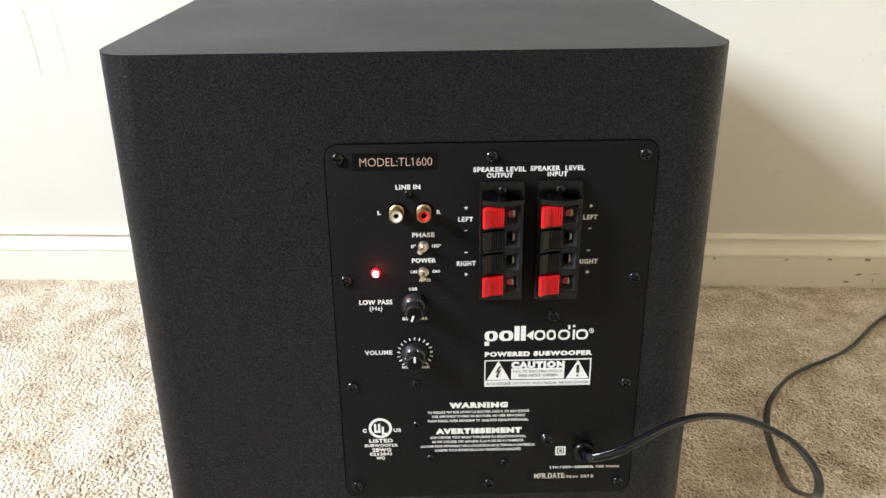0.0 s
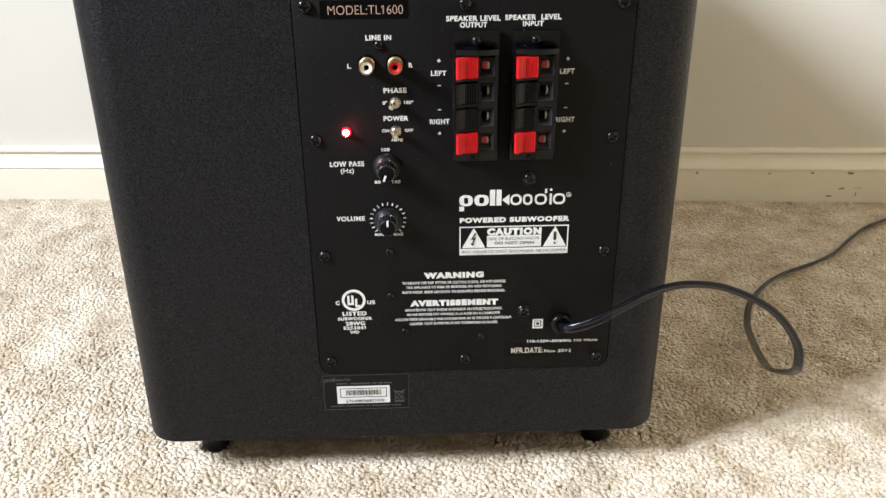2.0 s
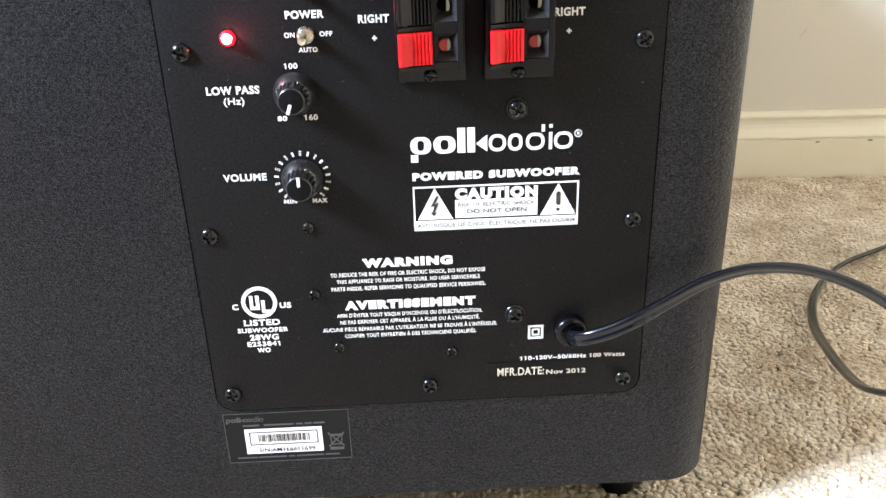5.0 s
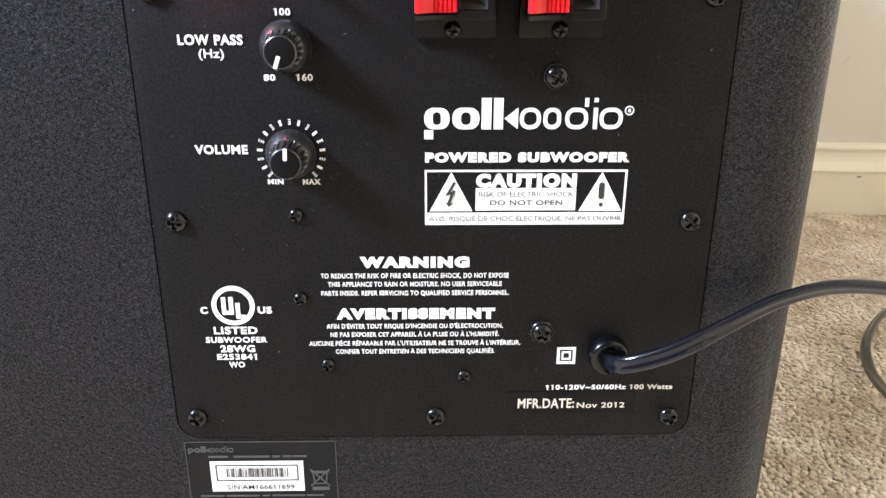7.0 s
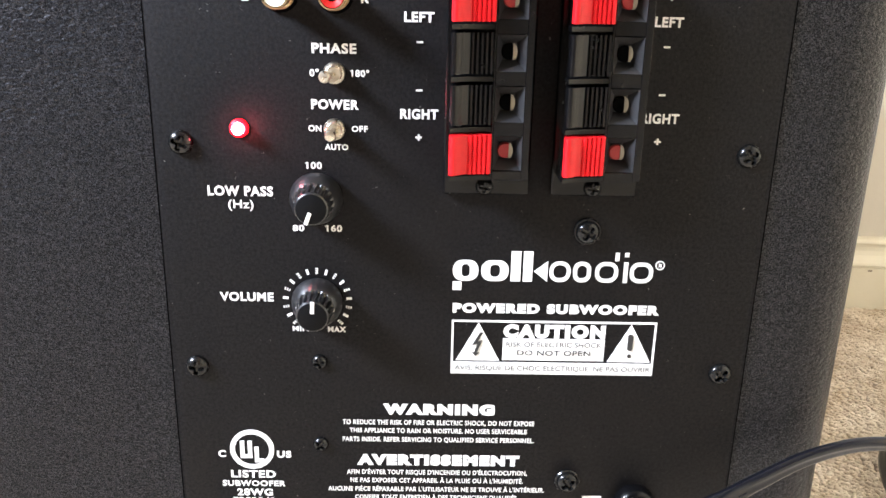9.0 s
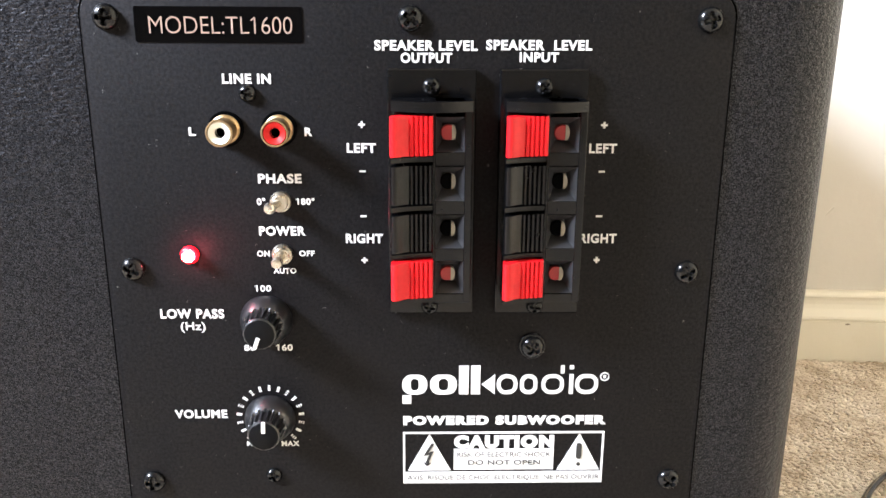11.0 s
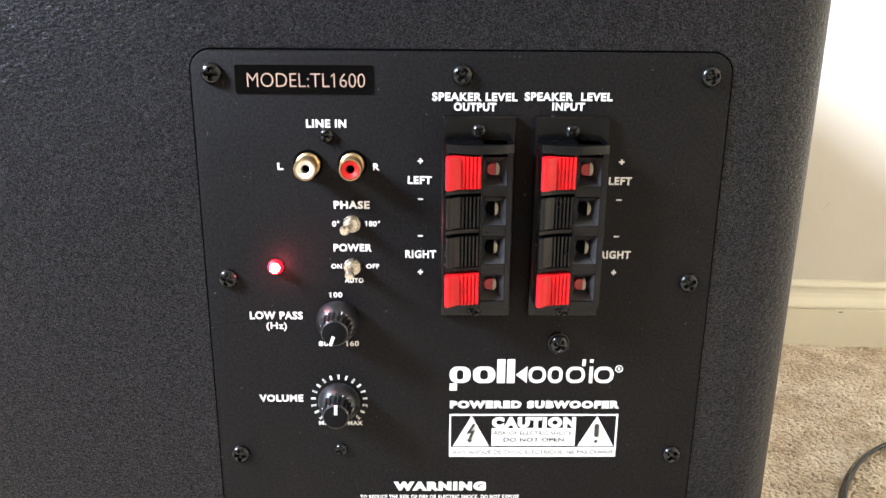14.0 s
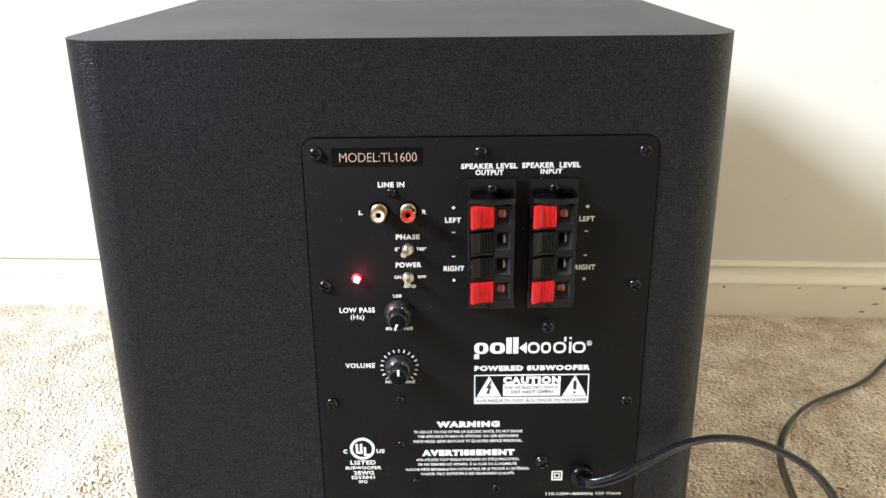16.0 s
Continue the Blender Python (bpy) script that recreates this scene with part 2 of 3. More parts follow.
def sweep(points, section, ups, cap=True):
    """A closed section (u across, v along the up way) carried along points."""
    bm = bmesh.new()
    rings = []
    for i, p in enumerate(points):
        t = (points[min(i + 1, len(points) - 1)] - points[max(i - 1, 0)]).normalized()
        up = (ups[i] - t * ups[i].dot(t)).normalized()
        side = t.cross(up)
        rings.append([bm.verts.new(p + side * u + up * v) for u, v in section])
    for a, b in zip(rings, rings[1:]):
        for i in range(len(section)):
            j = (i + 1) % len(section)
            bm.faces.new((a[i], a[j], b[j], b[i]))
    if cap:
        bm.faces.new(rings[0]), bm.faces.new(list(reversed(rings[-1])))
    return bm


def spline(points, steps=10):
    out = []
    p = [Vector(q) for q in points]
    p = [p[0] * 2 - p[1]] + p + [p[-1] * 2 - p[-2]]
    for a, b, c, d in zip(p, p[1:], p[2:], p[3:]):
        for i in range(steps):
            t = i / steps
            out.append(0.5 * (2 * b + (c - a) * t + (2 * a - 5 * b + 4 * c - d) * t * t + (3 * b - a - 3 * c + d) * t ** 3))
    out.append(p[-2])
    return out


# ---- the room ----


def room_part(name, bm, mat, label, smooth=0.0):
    ob = part(name, bm, mat, None, label, smooth)
    ob.matrix_world = ROOM
    ob["kind"] = "structure"
    return ob


def plain(x0, x1, y0, y1, z0, z1):
    bm = bmesh.new()
    box_into(bm, x0, x1, y0, y1, z0, z1)
    return bm


room_part("floor", plain(LEFT, RIGHT, FRONT, 0.0, FLOOR - 0.05, FLOOR), backing, "beige carpeted floor")
wall_back = room_part("wall_north", plain(LEFT - 0.12, RIGHT + 0.12, 0.0, 0.12, FLOOR, CEIL), paint, "cream painted wall with small scuffs")
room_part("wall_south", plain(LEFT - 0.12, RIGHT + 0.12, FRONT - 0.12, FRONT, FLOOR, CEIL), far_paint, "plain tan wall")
room_part("wall_east", plain(RIGHT, RIGHT + 0.12, FRONT, 0.0, FLOOR, CEIL), side_paint, "plain warm cream wall")
room_part("ceiling", plain(LEFT - 0.12, RIGHT + 0.12, FRONT - 0.12, 0.12, CEIL, CEIL + 0.1), ceiling_paint, "plain ceiling")
_bm = bmesh.new()
_wy0, _wy1, _wz0, _wz1 = WIN_Y - WIN_W / 2 - 0.03, WIN_Y + WIN_W / 2 + 0.03, WIN_Z - WIN_H / 2 - 0.03, WIN_Z + WIN_H / 2 + 0.03
box_into(_bm, LEFT - 0.12, LEFT, FRONT, _wy0, FLOOR, CEIL)
box_into(_bm, LEFT - 0.12, LEFT, _wy1, 0.0, FLOOR, CEIL)
box_into(_bm, LEFT - 0.12, LEFT, _wy0, _wy1, FLOOR, _wz0)
box_into(_bm, LEFT - 0.12, LEFT, _wy0, _wy1, _wz1, CEIL)
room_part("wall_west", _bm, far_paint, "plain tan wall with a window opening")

# baseboard with its moulded top
BB_TOP = 0.0541
_prof = [(0.0, FLOOR), (-0.013, FLOOR), (-0.013, 0.0303), (-0.0118, 0.0310), (-0.0118, 0.0318), (-0.0138, 0.0330), (-0.0130, 0.0350), (-0.0110, 0.0375), (-0.0085, 0.0402),
         (-0.0064, 0.0435), (-0.0052, 0.0465), (-0.0050, 0.0482), (-0.0082, 0.0493), (-0.0088, 0.0508), (-0.0080, 0.0524), (-0.0055, BB_TOP), (0.0, BB_TOP)]
_bm = bmesh.new()
_a = [_bm.verts.new((LEFT, y, z)) for y, z in _prof]
_b = [_bm.verts.new((RIGHT, y, z)) for y, z in _prof]
_bm.faces.new(_a), _bm.faces.new(_b)
for _i in range(len(_prof)):
    _j = (_i + 1) % len(_prof)
    _bm.faces.new((_a[_i], _a[_j], _b[_j], _b[_i]))
baseboard = room_part("baseboard", _bm, trim_paint, "ivory painted baseboard with a moulded top edge and scuffs")


def mark(x, z, w, h, parent, y, seed, mat=scuff, turn=0.0):
    """A small ragged scuff, a film on the wall or the baseboard."""
    rnd = random.Random(seed)
    pts = []
    for i in range(12):
        a = 2 * math.pi * i / 12
        r = rnd.uniform(0.55, 1.0)
        u, v = r * w / 2 * math.cos(a), r * h / 2 * math.sin(a)
        c, s = math.cos(turn), math.sin(turn)
        pts.append((x + u * c - v * s, z + u * s + v * c))
    part("scuff_mark", slab(pts, y + 0.0004, y - 0.0003), mat, parent)

# ---- the subwoofer ----
CX0, CX1, CZ0, CZ1, DEEP = -0.1946, 0.1201, 0.0245, 0.3350, 0.360
MM = 0.001


def up(mm):
    """Height in metres of a mark on the panel, from its drawn height in millimetres below the top screws at 282."""
    return (282 - (282 - mm) * 1.008) * MM


sub = thing("subwoofer", "black vinyl-wrapped powered subwoofer standing on carpet, back panel showing", "subwoofer", (0, 0, FLOOR))
INTO = Matrix.Translation((0, 0, -FLOOR))


def sub_part(name, bm, mat, label="", smooth=0.0, parent=None):
    """A part given in the room's metres, hung under the subwoofer or one of its parts."""
    ob = part(name, bm, mat, parent or sub, label, smooth)
    if parent is None:
        ob.matrix_parent_inverse = INTO
    return ob


def cabinet():
    bm = bmesh.new()
    out = rounded(CX0, CX1, 0.0, DEEP, 0.021, 12)
    lo = [bm.verts.new((x, y, CZ0)) for x, y in out]
    hi = [bm.verts.new((x, y, CZ1)) for x, y in out]
    bm.faces.new(lo), bm.faces.new(hi)
    for i in range(len(out)):
        j = (i + 1) % len(out)
        bm.faces.new((lo[i], lo[j], hi[j], hi[i]))
    rim = [e for e in bm.edges if abs(e.verts[0].co.z - e.verts[1].co.z) < 1e-6]
    bmesh.ops.bevel(bm, geom=rim, offset=0.0013, segments=3, profile=0.5, affect="EDGES")
    return bm


sub_part("cabinet", cabinet(), vinyl, "black textured vinyl cabinet with rounded upright edges", 40)
# overlap of the vinyl wrap at the top edge
_bm = bmesh.new()
box_into(_bm, -0.0403, -0.0398, -0.00025, 0.0005, CZ1 - 0.014, CZ1 - 0.0012)
sub_part("vinyl_seam", _bm, rubber)
for _x, _y in ((-0.1610, 0.036), (0.0885, 0.036), (-0.1610, DEEP - 0.045), (0.0885, DEEP - 0.045)):
    _bm = bmesh.new()
    bmesh.ops.create_cone(_bm, cap_ends=True, segments=28, radius1=0.0072, radius2=0.0135, depth=CZ0 - FLOOR, matrix=Matrix.Translation((_x, _y, (CZ0 + FLOOR) / 2)))
    sub_part("foot", _bm, rubber, "tapered black rubber foot", 40)

PANEL = -0.0009                                # the panel's face
_bm = slab(rounded(-0.0843, 0.0843, 0.0716, 0.2891, 0.0065, 8), 0.0015, PANEL)
_front = [e for e in _bm.edges if all(abs(v.co.y - PANEL) < 1e-6 for v in e.verts)]
bmesh.ops.bevel(_bm, geom=_front, offset=0.0004, segments=2, profile=0.5, affect="EDGES")
panel = sub_part("amplifier_panel", _bm, plate, "black painted steel panel with white printing", 40)
# the dark gap round the panel's rim
_bm = bmesh.new()
_o, _i = rounded(-0.0849, 0.0849, 0.0710, 0.2897, 0.0071, 8), rounded(-0.0842, 0.0842, 0.0717, 0.2890, 0.0064, 8)
for _k in range(len(_o)):
    _l = (_k + 1) % len(_o)
    _bm.faces.new([_bm.verts.new((p[0], -0.00025, p[1])) for p in (_o[_k], _o[_l], _i[_l], _i[_k])])
bmesh.ops.remove_doubles(_bm, verts=_bm.verts, dist=1e-6)
sub_part("gasket", _bm, gap_black, "thin black gasket round the panel")


# printing: words are set into the box given in millimetres
_waiting = []


def words(text, x0, x1, z0, z1, mat=ink, bold=0.034, parent=None, y=PANEL, name="lettering"):
    data = bpy.data.curves.new(name, "FONT")
    data.body, data.size, data.offset, data.resolution_u = text, 1.0, bold, 4
    data.space_character = 1.02 + 2.6 * bold
    ob = bpy.data.objects.new(name, data)
    scene.collection.objects.link(ob)
    _waiting.append((ob, x0 * MM, x1 * MM, up(z0), up(z1), mat, parent or panel, y, name, bold))


def set_words():
    """Turns the waiting words into meshes; each figure one gets the flag and foot that the plain font lacks."""
    def drawn(text, bold, space):
        data = bpy.data.curves.new("probe", "FONT")
        data.body, data.size, data.offset, data.resolution_u, data.space_character = text, 1.0, bold, 4, space
        ob = bpy.data.objects.new("probe", data)
        scene.collection.objects.link(ob)
        probes.append(ob)
        return ob

    def mesh_of(ob):
        return bpy.data.meshes.new_from_object(ob.evaluated_get(bpy.context.evaluated_depsgraph_get()))
    probes = []
    cap_ob = drawn("H", 0.0, 1.0)
    heads = {}
    for w in _waiting:
        text, space = w[0].data.body, w[0].data.space_character
        for i, c in enumerate(text):
            if c == "1":
                heads[(w[0].name, i)] = drawn(text[:i + 1], w[9], space)
    bpy.context.view_layer.update()
    cap = max(v.co.y for v in mesh_of(cap_ob).vertices)
    for ob, x0, x1, z0, z1, mat, parent, y, name, bold in _waiting:
        me = mesh_of(ob)
        flags = []
        for i, c in enumerate(ob.data.body):
            if c == "1":
                right = max(v.co.x for v in mesh_of(heads[(ob.name, i)]).vertices)
                wide = 0.085 + 2 * bold
                flags.append((right - wide - 0.15, right - wide * 0.5, cap * 0.72, cap + bold))
        bm = bmesh.new()
        bm.from_mesh(me)
        for a, b, low, high in flags:
            bm.faces.new([bm.verts.new((px, py, 0.0)) for px, py in ((a, low), (a, low + 0.09 + bold), (b, high), (b, low + 0.13))])
        xs = [v.co.x for v in bm.verts]
        lo, hi = min(xs), max(xs)
        for v in bm.verts:
            v.co = (x0 + (v.co.x - lo) / (hi - lo) * (x1 - x0), y - 0.00022, z0 + (v.co.y + bold) / (cap + 2 * bold) * (z1 - z0))
        bm.to_mesh(me)
        bm.free()
        me.materials.clear()
        me.materials.append(mat)
        new(name, me).parent = parent
    for ob in [w[0] for w in _waiting] + probes:
        data = ob.data
        bpy.data.objects.remove(ob)
        bpy.data.curves.remove(data)


def flat(name, outline, mat, parent=None, y=PANEL, lift=0.0002):
    """A printed shape, its outline in millimetres."""
    return part(name, slab([(x * MM, up(z)) for x, z in outline], y + 0.0001, y - lift), mat, parent or panel)


def bar(x0, x1, z0, z1, mat=ink, parent=None, y=PANEL, name="printed_bar", lift=0.0002):
    return flat(name, [(x0, z0), (x1, z0), (x1, z1), (x0, z1)], mat, parent, y, lift)


def hoop(outer, inner, mat, parent=None, y=PANEL, name="printed_outline", lift=0.0002):
    """A flat band between two outlines of equal length, in millimetres."""
    bm = bmesh.new()
    n = len(outer)
    f = [bm.verts.new((x * MM, y - lift, up(z))) for x, z in outer] + [bm.verts.new((x * MM, y - lift, up(z))) for x, z in inner]
    g = [bm.verts.new((v.co.x, y + 0.0001, v.co.z)) for v in f]
    for i in range(n):
        j = (i + 1) % n
        bm.faces.new((f[i], f[j], f[n + j], f[n + i]))
        bm.faces.new((f[i], f[j], g[j], g[i]))
        bm.faces.new((f[n + i], f[n + j], g[n + j], g[n + i]))
    return part(name, bm, mat, parent or panel)


def circle(cx, cz, r, n=40):
    return [(cx + r * math.cos(2 * math.pi * i / n), cz + r * math.sin(2 * math.pi * i / n)) for i in range(n)]


def logo(x0, x1, z0, z1, drop, rise, mat, parent, y):
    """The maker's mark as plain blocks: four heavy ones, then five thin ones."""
    s = (x1 - x0) / 57.2
    w = [(0.0, 7.3, drop, 0), (8.1, 15.9, 0, 0), (16.5, 19.3, 0, rise), (20.0, 27.0, 0, rise),
         (27.5, 33.6, 0, 0), (34.3, 39.4, 0, 0), (40.6, 47.2, 0, rise), (48.7, 49.9, 0, rise), (50.5, 57.2, 0, 0)]
    h = z1 - z0
    for k, (a, b, d, u) in enumerate(w):
        a, b, za, zb = x0 + a * s, x0 + b * s, z0 - d, z1 + u
        r = min(2.7 * s, (b - a) * 0.45)
        if k < 2:
            t = 2.5 * s
            hoop(rounded(a, b, z0, z1, r, 5), rounded(a + t, b - t, z0 + h * 0.2, z1 - h * 0.2, (b - a - 2 * t) * 0.45, 5), mat, parent, y, "logo_block")
            if d:
                bar(a, a + 2.6 * s, za, z0 - 0.25 * s, mat, parent, y, "logo_block")
        elif k == 3:
            bar(a, a + 2.7 * s, za, zb, mat, parent, y, "logo_block")
            flat("logo_block", [(a + 3.1 * s, z0 + h * 0.5), (b, z0), (b, z1)], mat, parent, y)
        elif k == 2:
            bar(a, b, za, zb, mat, parent, y, "logo_block")
        elif b - a < 1.5 * s:
            bar(a, b, za, z1, mat, parent, y, "logo_block")
            bar(a, b, zb - 1.2 * s, zb, mat, parent, y, "logo_block")
        else:
            t = 1.15 * s
            hoop(rounded(a, b, z0, z1, r, 5), rounded(a + t, b - t, z0 + t, z1 - t, r * 0.6, 5), mat, parent, y, "logo_block")
            if u:
                bar(b - t, b, z1 + 0.3 * s, zb, mat, parent, y, "logo_block")


# model sticker
_st = sub_part("model_sticker", slab(rounded(-0.0706, -0.0278, 0.2758, 0.2847, 0.0005, 3), PANEL + 0.0001, PANEL - 0.0002), sticker_black, "glossy black sticker with copper lettering")
words("MODEL:TL1600", -66.9, -30.3, 278.0, 282.2, copper_ink, -0.008, _st, PANEL - 0.0002)

words("LINE IN", -49.2, -36.5, 265.4, 268.0, bold=0.040)
words("L", -58.9, -57.0, 251.8, 254.1, bold=0.040)
words("R", -28.3, -26.2, 251.8, 254.1, bold=0.040)
words("PHASE", -41.3, -29.6, 239.1, 241.7, bold=0.040)
words("0°", -42.0, -39.6, 233.1, 235.0)
words("180°", -31.3, -26.3, 233.2, 235.0)
words("POWER", -41.8, -29.1, 224.6, 227.2, bold=0.040)
words("ON", -42.7, -39.2, 218.6, 220.3)
words("OFF", -31.1, -26.8, 218.7, 220.3)
words("AUTO", -38.4, -32.1, 213.7, 215.3)
words("100", -43.9, -39.3, 208.4, 210.3)
words("80", -47.9, -44.6, 190.7, 192.5)
words("160", -38.8, -34.1, 190.7, 192.6)
words("LOW PASS", -70.8, -52.9, 200.5, 203.3, bold=0.040)
words("(Hz)", -65.4, -58.4, 197.0, 199.4, bold=0.02)
words("VOLUME", -69.3, -54.0, 169.6, 172.3, bold=0.040)
words("MIN", -48.9, -44.3, 160.5, 162.1, bold=0.040)
words("MAX", -38.7, -33.4, 160.4, 162.1, bold=0.040)
words("SPEAKER LEVEL", -9.4, 17.4, 274.0, 276.6, bold=0.040)
words("OUTPUT", -2.6, 10.8, 270.9, 273.5, bold=0.040)
words("SPEAKER  LEVEL", 19.6, 47.3, 274.2, 276.8, bold=0.040)
words("INPUT", 28.4, 38.7, 271.2, 273.7, bold=0.040)
for _x, _lx0, _lx1, _rx0, _rx1 in ((-13.1, -17.2, -9.4, -18.1, -7.9), (51.7, 47.9, 55.4, 46.6, 56.9)):
    words("LEFT", _lx0, _lx1, 247.4, 250.0, bold=0.038)
    words("RIGHT", _rx0, _rx1, 222.4, 225.1, bold=0.038)
    for _z in (254.9, 217.5):
        bar(_x - 0.85, _x + 0.85, _z - 0.27, _z + 0.27, name="plus_sign")
        bar(_x - 0.27, _x + 0.27, _z - 0.85, _z + 0.85, name="plus_sign", lift=0.00024)
    for _z in (242.4, 230.0):
        bar(_x - 0.85, _x + 0.85, _z - 0.25, _z + 0.25, name="minus_sign")

# scale round the volume knob
for _k in range(17):
    _a = radians(225 - 16.875 * _k)
    _c, _s = math.cos(_a), math.sin(_a)
    for _r0, _r1, _w in ((8.3, 9.9, 0.36),) if _k % 2 else ((8.3, 8.65, 0.36), (8.95, 9.3, 0.36), (9.6, 9.95, 0.36)):
        _pts = [(-41.5 + r * _c - w * _s, 169.9 + r * _s + w * _c) for r, w in ((_r0, -_w), (_r1, -_w), (_r1, _w), (_r0, _w))]
        flat("scale_tick", _pts, ink)

# maker's mark, name, caution box
logo(-2.9, 54.3, 176.8, 183.0, 2.9, 2.8, ink, panel, PANEL)
hoop(circle(56.1, 182.2, 1.35, 20), circle(56.1, 182.2, 1.05, 20), ink)
bar(55.7, 56.5, 181.7, 182.7)
words("POWERED SUBWOOFER", -2.7, 57.3, 167.0, 170.0, bold=0.075)
hoop([(-2.8, 147.7), (57.1, 147.7), (57.1, 164.7), (-2.8, 164.7)], [(-2.2, 148.2), (56.5, 148.2), (56.5, 164.1), (-2.2, 164.1)], ink)
words("CAUTION", 12.3, 42.2, 159.3, 163.6, bold=0.085)
bar(12.3, 42.2, 152.2, 159.1)
words("RISK OF ELECTRIC SHOCK", 13.3, 41.3, 156.6, 158.1, black_ink, 0.0, None, PANEL - 0.0002)
words("DO NOT OPEN", 16.6, 38.2, 153.9, 155.5, black_ink, 0.012, None, PANEL - 0.0002)
bar(-2.3, 56.6, 148.1, 151.5)
words("AVIS: RISQUE DE CHOC ÉLECTRIQUE. NE PAS OUVRIR", -1.6, 56.2, 149.0, 150.5, black_ink, 0.0, None, PANEL - 0.0002)
for _x in (5.05, 49.7):
    flat("warning_triangle", [(_x - 6.4, 152.0), (_x + 6.4, 152.0), (_x, 164.0)], ink)
flat("bolt_sign", [(5.6, 161.0), (3.3, 156.9), (4.9, 157.3), (3.9, 154.6), (3.2, 154.9), (4.3, 153.4), (5.5, 154.5), (4.8, 154.6), (6.3, 158.5), (4.9, 158.0), (6.4, 160.9)], black_ink, None, PANEL - 0.0002)
flat("exclamation_sign", rounded(48.9, 50.5, 155.7, 160.9, 0.7, 4), black_ink, None, PANEL - 0.0002)
flat("exclamation_sign", circle(49.7, 154.0, 0.62, 16), black_ink, None, PANEL - 0.0002)

words("WARNING", -22.8, 10.8, 133.8, 137.5, bold=0.085)
words("TO REDUCE THE RISK OF FIRE OR ELECTRIC SHOCK, DO NOT EXPOSE", -34.9, 23.0, 130.4, 132.0, bold=0.030)
words("THIS APPLIANCE TO RAIN OR MOISTURE. NO USER SERVICEABLE", -32.8, 20.9, 127.6, 129.2, bold=0.030)
words("PARTS INSIDE. REFER SERVICING TO QUALIFIED SERVICE PERSONNEL.", -35.0, 23.2, 124.6, 126.2, bold=0.030)
words("AVERTISSEMENT", -30.7, 19.1, 116.4, 120.2, bold=0.085)
words("AFIN D'ÉVITER TOUT RISQUE D'INCENDIE OU D'ÉLECTROCUTION,", -33.9, 21.7, 113.2, 114.8, bold=0.030)
words("NE PAS EXPOSER CET APPAREIL À LA PLUIE OU À L'HUMIDITÉ.", -32.8, 20.6, 110.3, 111.9, bold=0.030)
words("AUCUNE PIÈCE RÉPARABLE PAR L'UTILISATEUR NE SE TROUVE À L'INTÉRIEUR.", -39.7, 27.4, 107.2, 108.8, bold=0.030)
words("CONFIER TOUT ENTRETIEN À DES TECHNICIENS QUALIFIÉS.", -31.4, 19.3, 104.3, 105.9, bold=0.030)

# approval mark
hoop(circle(-62.6, 121.3, 6.7), circle(-62.6, 121.3, 5.2), ink, name="approval_ring")
bar(-66.2, -64.9, 119.2, 124.2, name="approval_bar")
bar(-63.9, -62.6, 119.2, 124.2, name="approval_bar")
bar(-66.2, -62.6, 118.3, 119.6, name="approval_bar", lift=0.00024)
bar(-61.9, -60.6, 117.0, 122.2, name="approval_bar")
bar(-61.9, -59.0, 116.9, 118.1, name="approval_bar", lift=0.00024)
words("C", -72.9, -70.6, 118.6, 121.0, bold=0.05)
words("US", -55.1, -50.7, 118.6, 121.0, bold=0.05)
words("LISTED", -69.4, -55.7, 111.5, 114.1, bold=0.040)
words("SUBWOOFER", -72.2, -52.8, 108.5, 110.5, bold=0.040)
words("28WG", -67.9, -56.9, 105.1, 107.6, bold=0.040)
words("E253841", -69.2, -56.6, 102.4, 104.5, bold=0.040)
words("WO", -65.7, -60.6, 99.6, 101.7, bold=0.040)

# double-insulation sign, rating, date sticker
hoop([(39.4, 100.1), (45.4, 100.1), (45.4, 106.1), (39.4, 106.1)], [(40.3, 101.0), (44.5, 101.0), (44.5, 105.2), (40.3, 105.2)], ink, name="insulation_sign")
hoop([(40.9, 101.6), (43.9, 101.6), (43.9, 104.6), (40.9, 104.6)], [(41.5, 102.2), (43.3, 102.2), (43.3, 104.0), (41.5, 104.0)], ink, name="insulation_sign")
words("110-120V~50/60Hz 100 Watts", 36.3, 77.9, 90.6, 92.4, bold=0.038)
_ds = sub_part("date_sticker", slab(rounded(0.0231, 0.0662, up(81.7), up(89.8), 0.0008, 3), PANEL + 0.0001, PANEL - 0.00015), date_film, "dark satin sticker with cream lettering")
words("MFR.DATE:", 27.4, 46.0, 83.8, 87.4, cream_ink, 0.02, _ds, PANEL - 0.00015)
words("Nov 2012", 46.9, 62.7, 83.8, 85.8, cream_ink, 0.02, _ds, PANEL - 0.00015)

# serial label stuck to the cabinet
_lb = sub_part("serial_label", slab(rounded(-0.0836, -0.0330, up(46.9), up(71.2), 0.0004, 3), 0.0001, -0.0002), label_film, "charcoal label with a white barcode field")
LY = -0.0002
hoop([(-83.5, 47.0), (-33.1, 47.0), (-33.1, 71.1), (-83.5, 71.1)], [(-83.3, 47.2), (-33.3, 47.2), (-33.3, 70.9), (-83.3, 70.9)], grey_ink, _lb, LY, "label_border")
logo(-82.6, -67.4, 67.0, 68.6, 0.6, 0.7, grey_ink, _lb, LY)
for _x0, _x1 in ((-76, -69.5), (-67.5, -55.5), (-54.5, -52), (-51, -48.2), (-47.6, -43)):
    bar(_x0, _x1, 64.8, 65.5, grey_ink, _lb, LY)
for _x0, _x1 in ((-80, -72), (-71.3, -60), (-59, -56.5), (-55.6, -44.5), (-43.8, -38)):
    bar(_x0, _x1, 49.0, 49.6, grey_ink, _lb, LY)
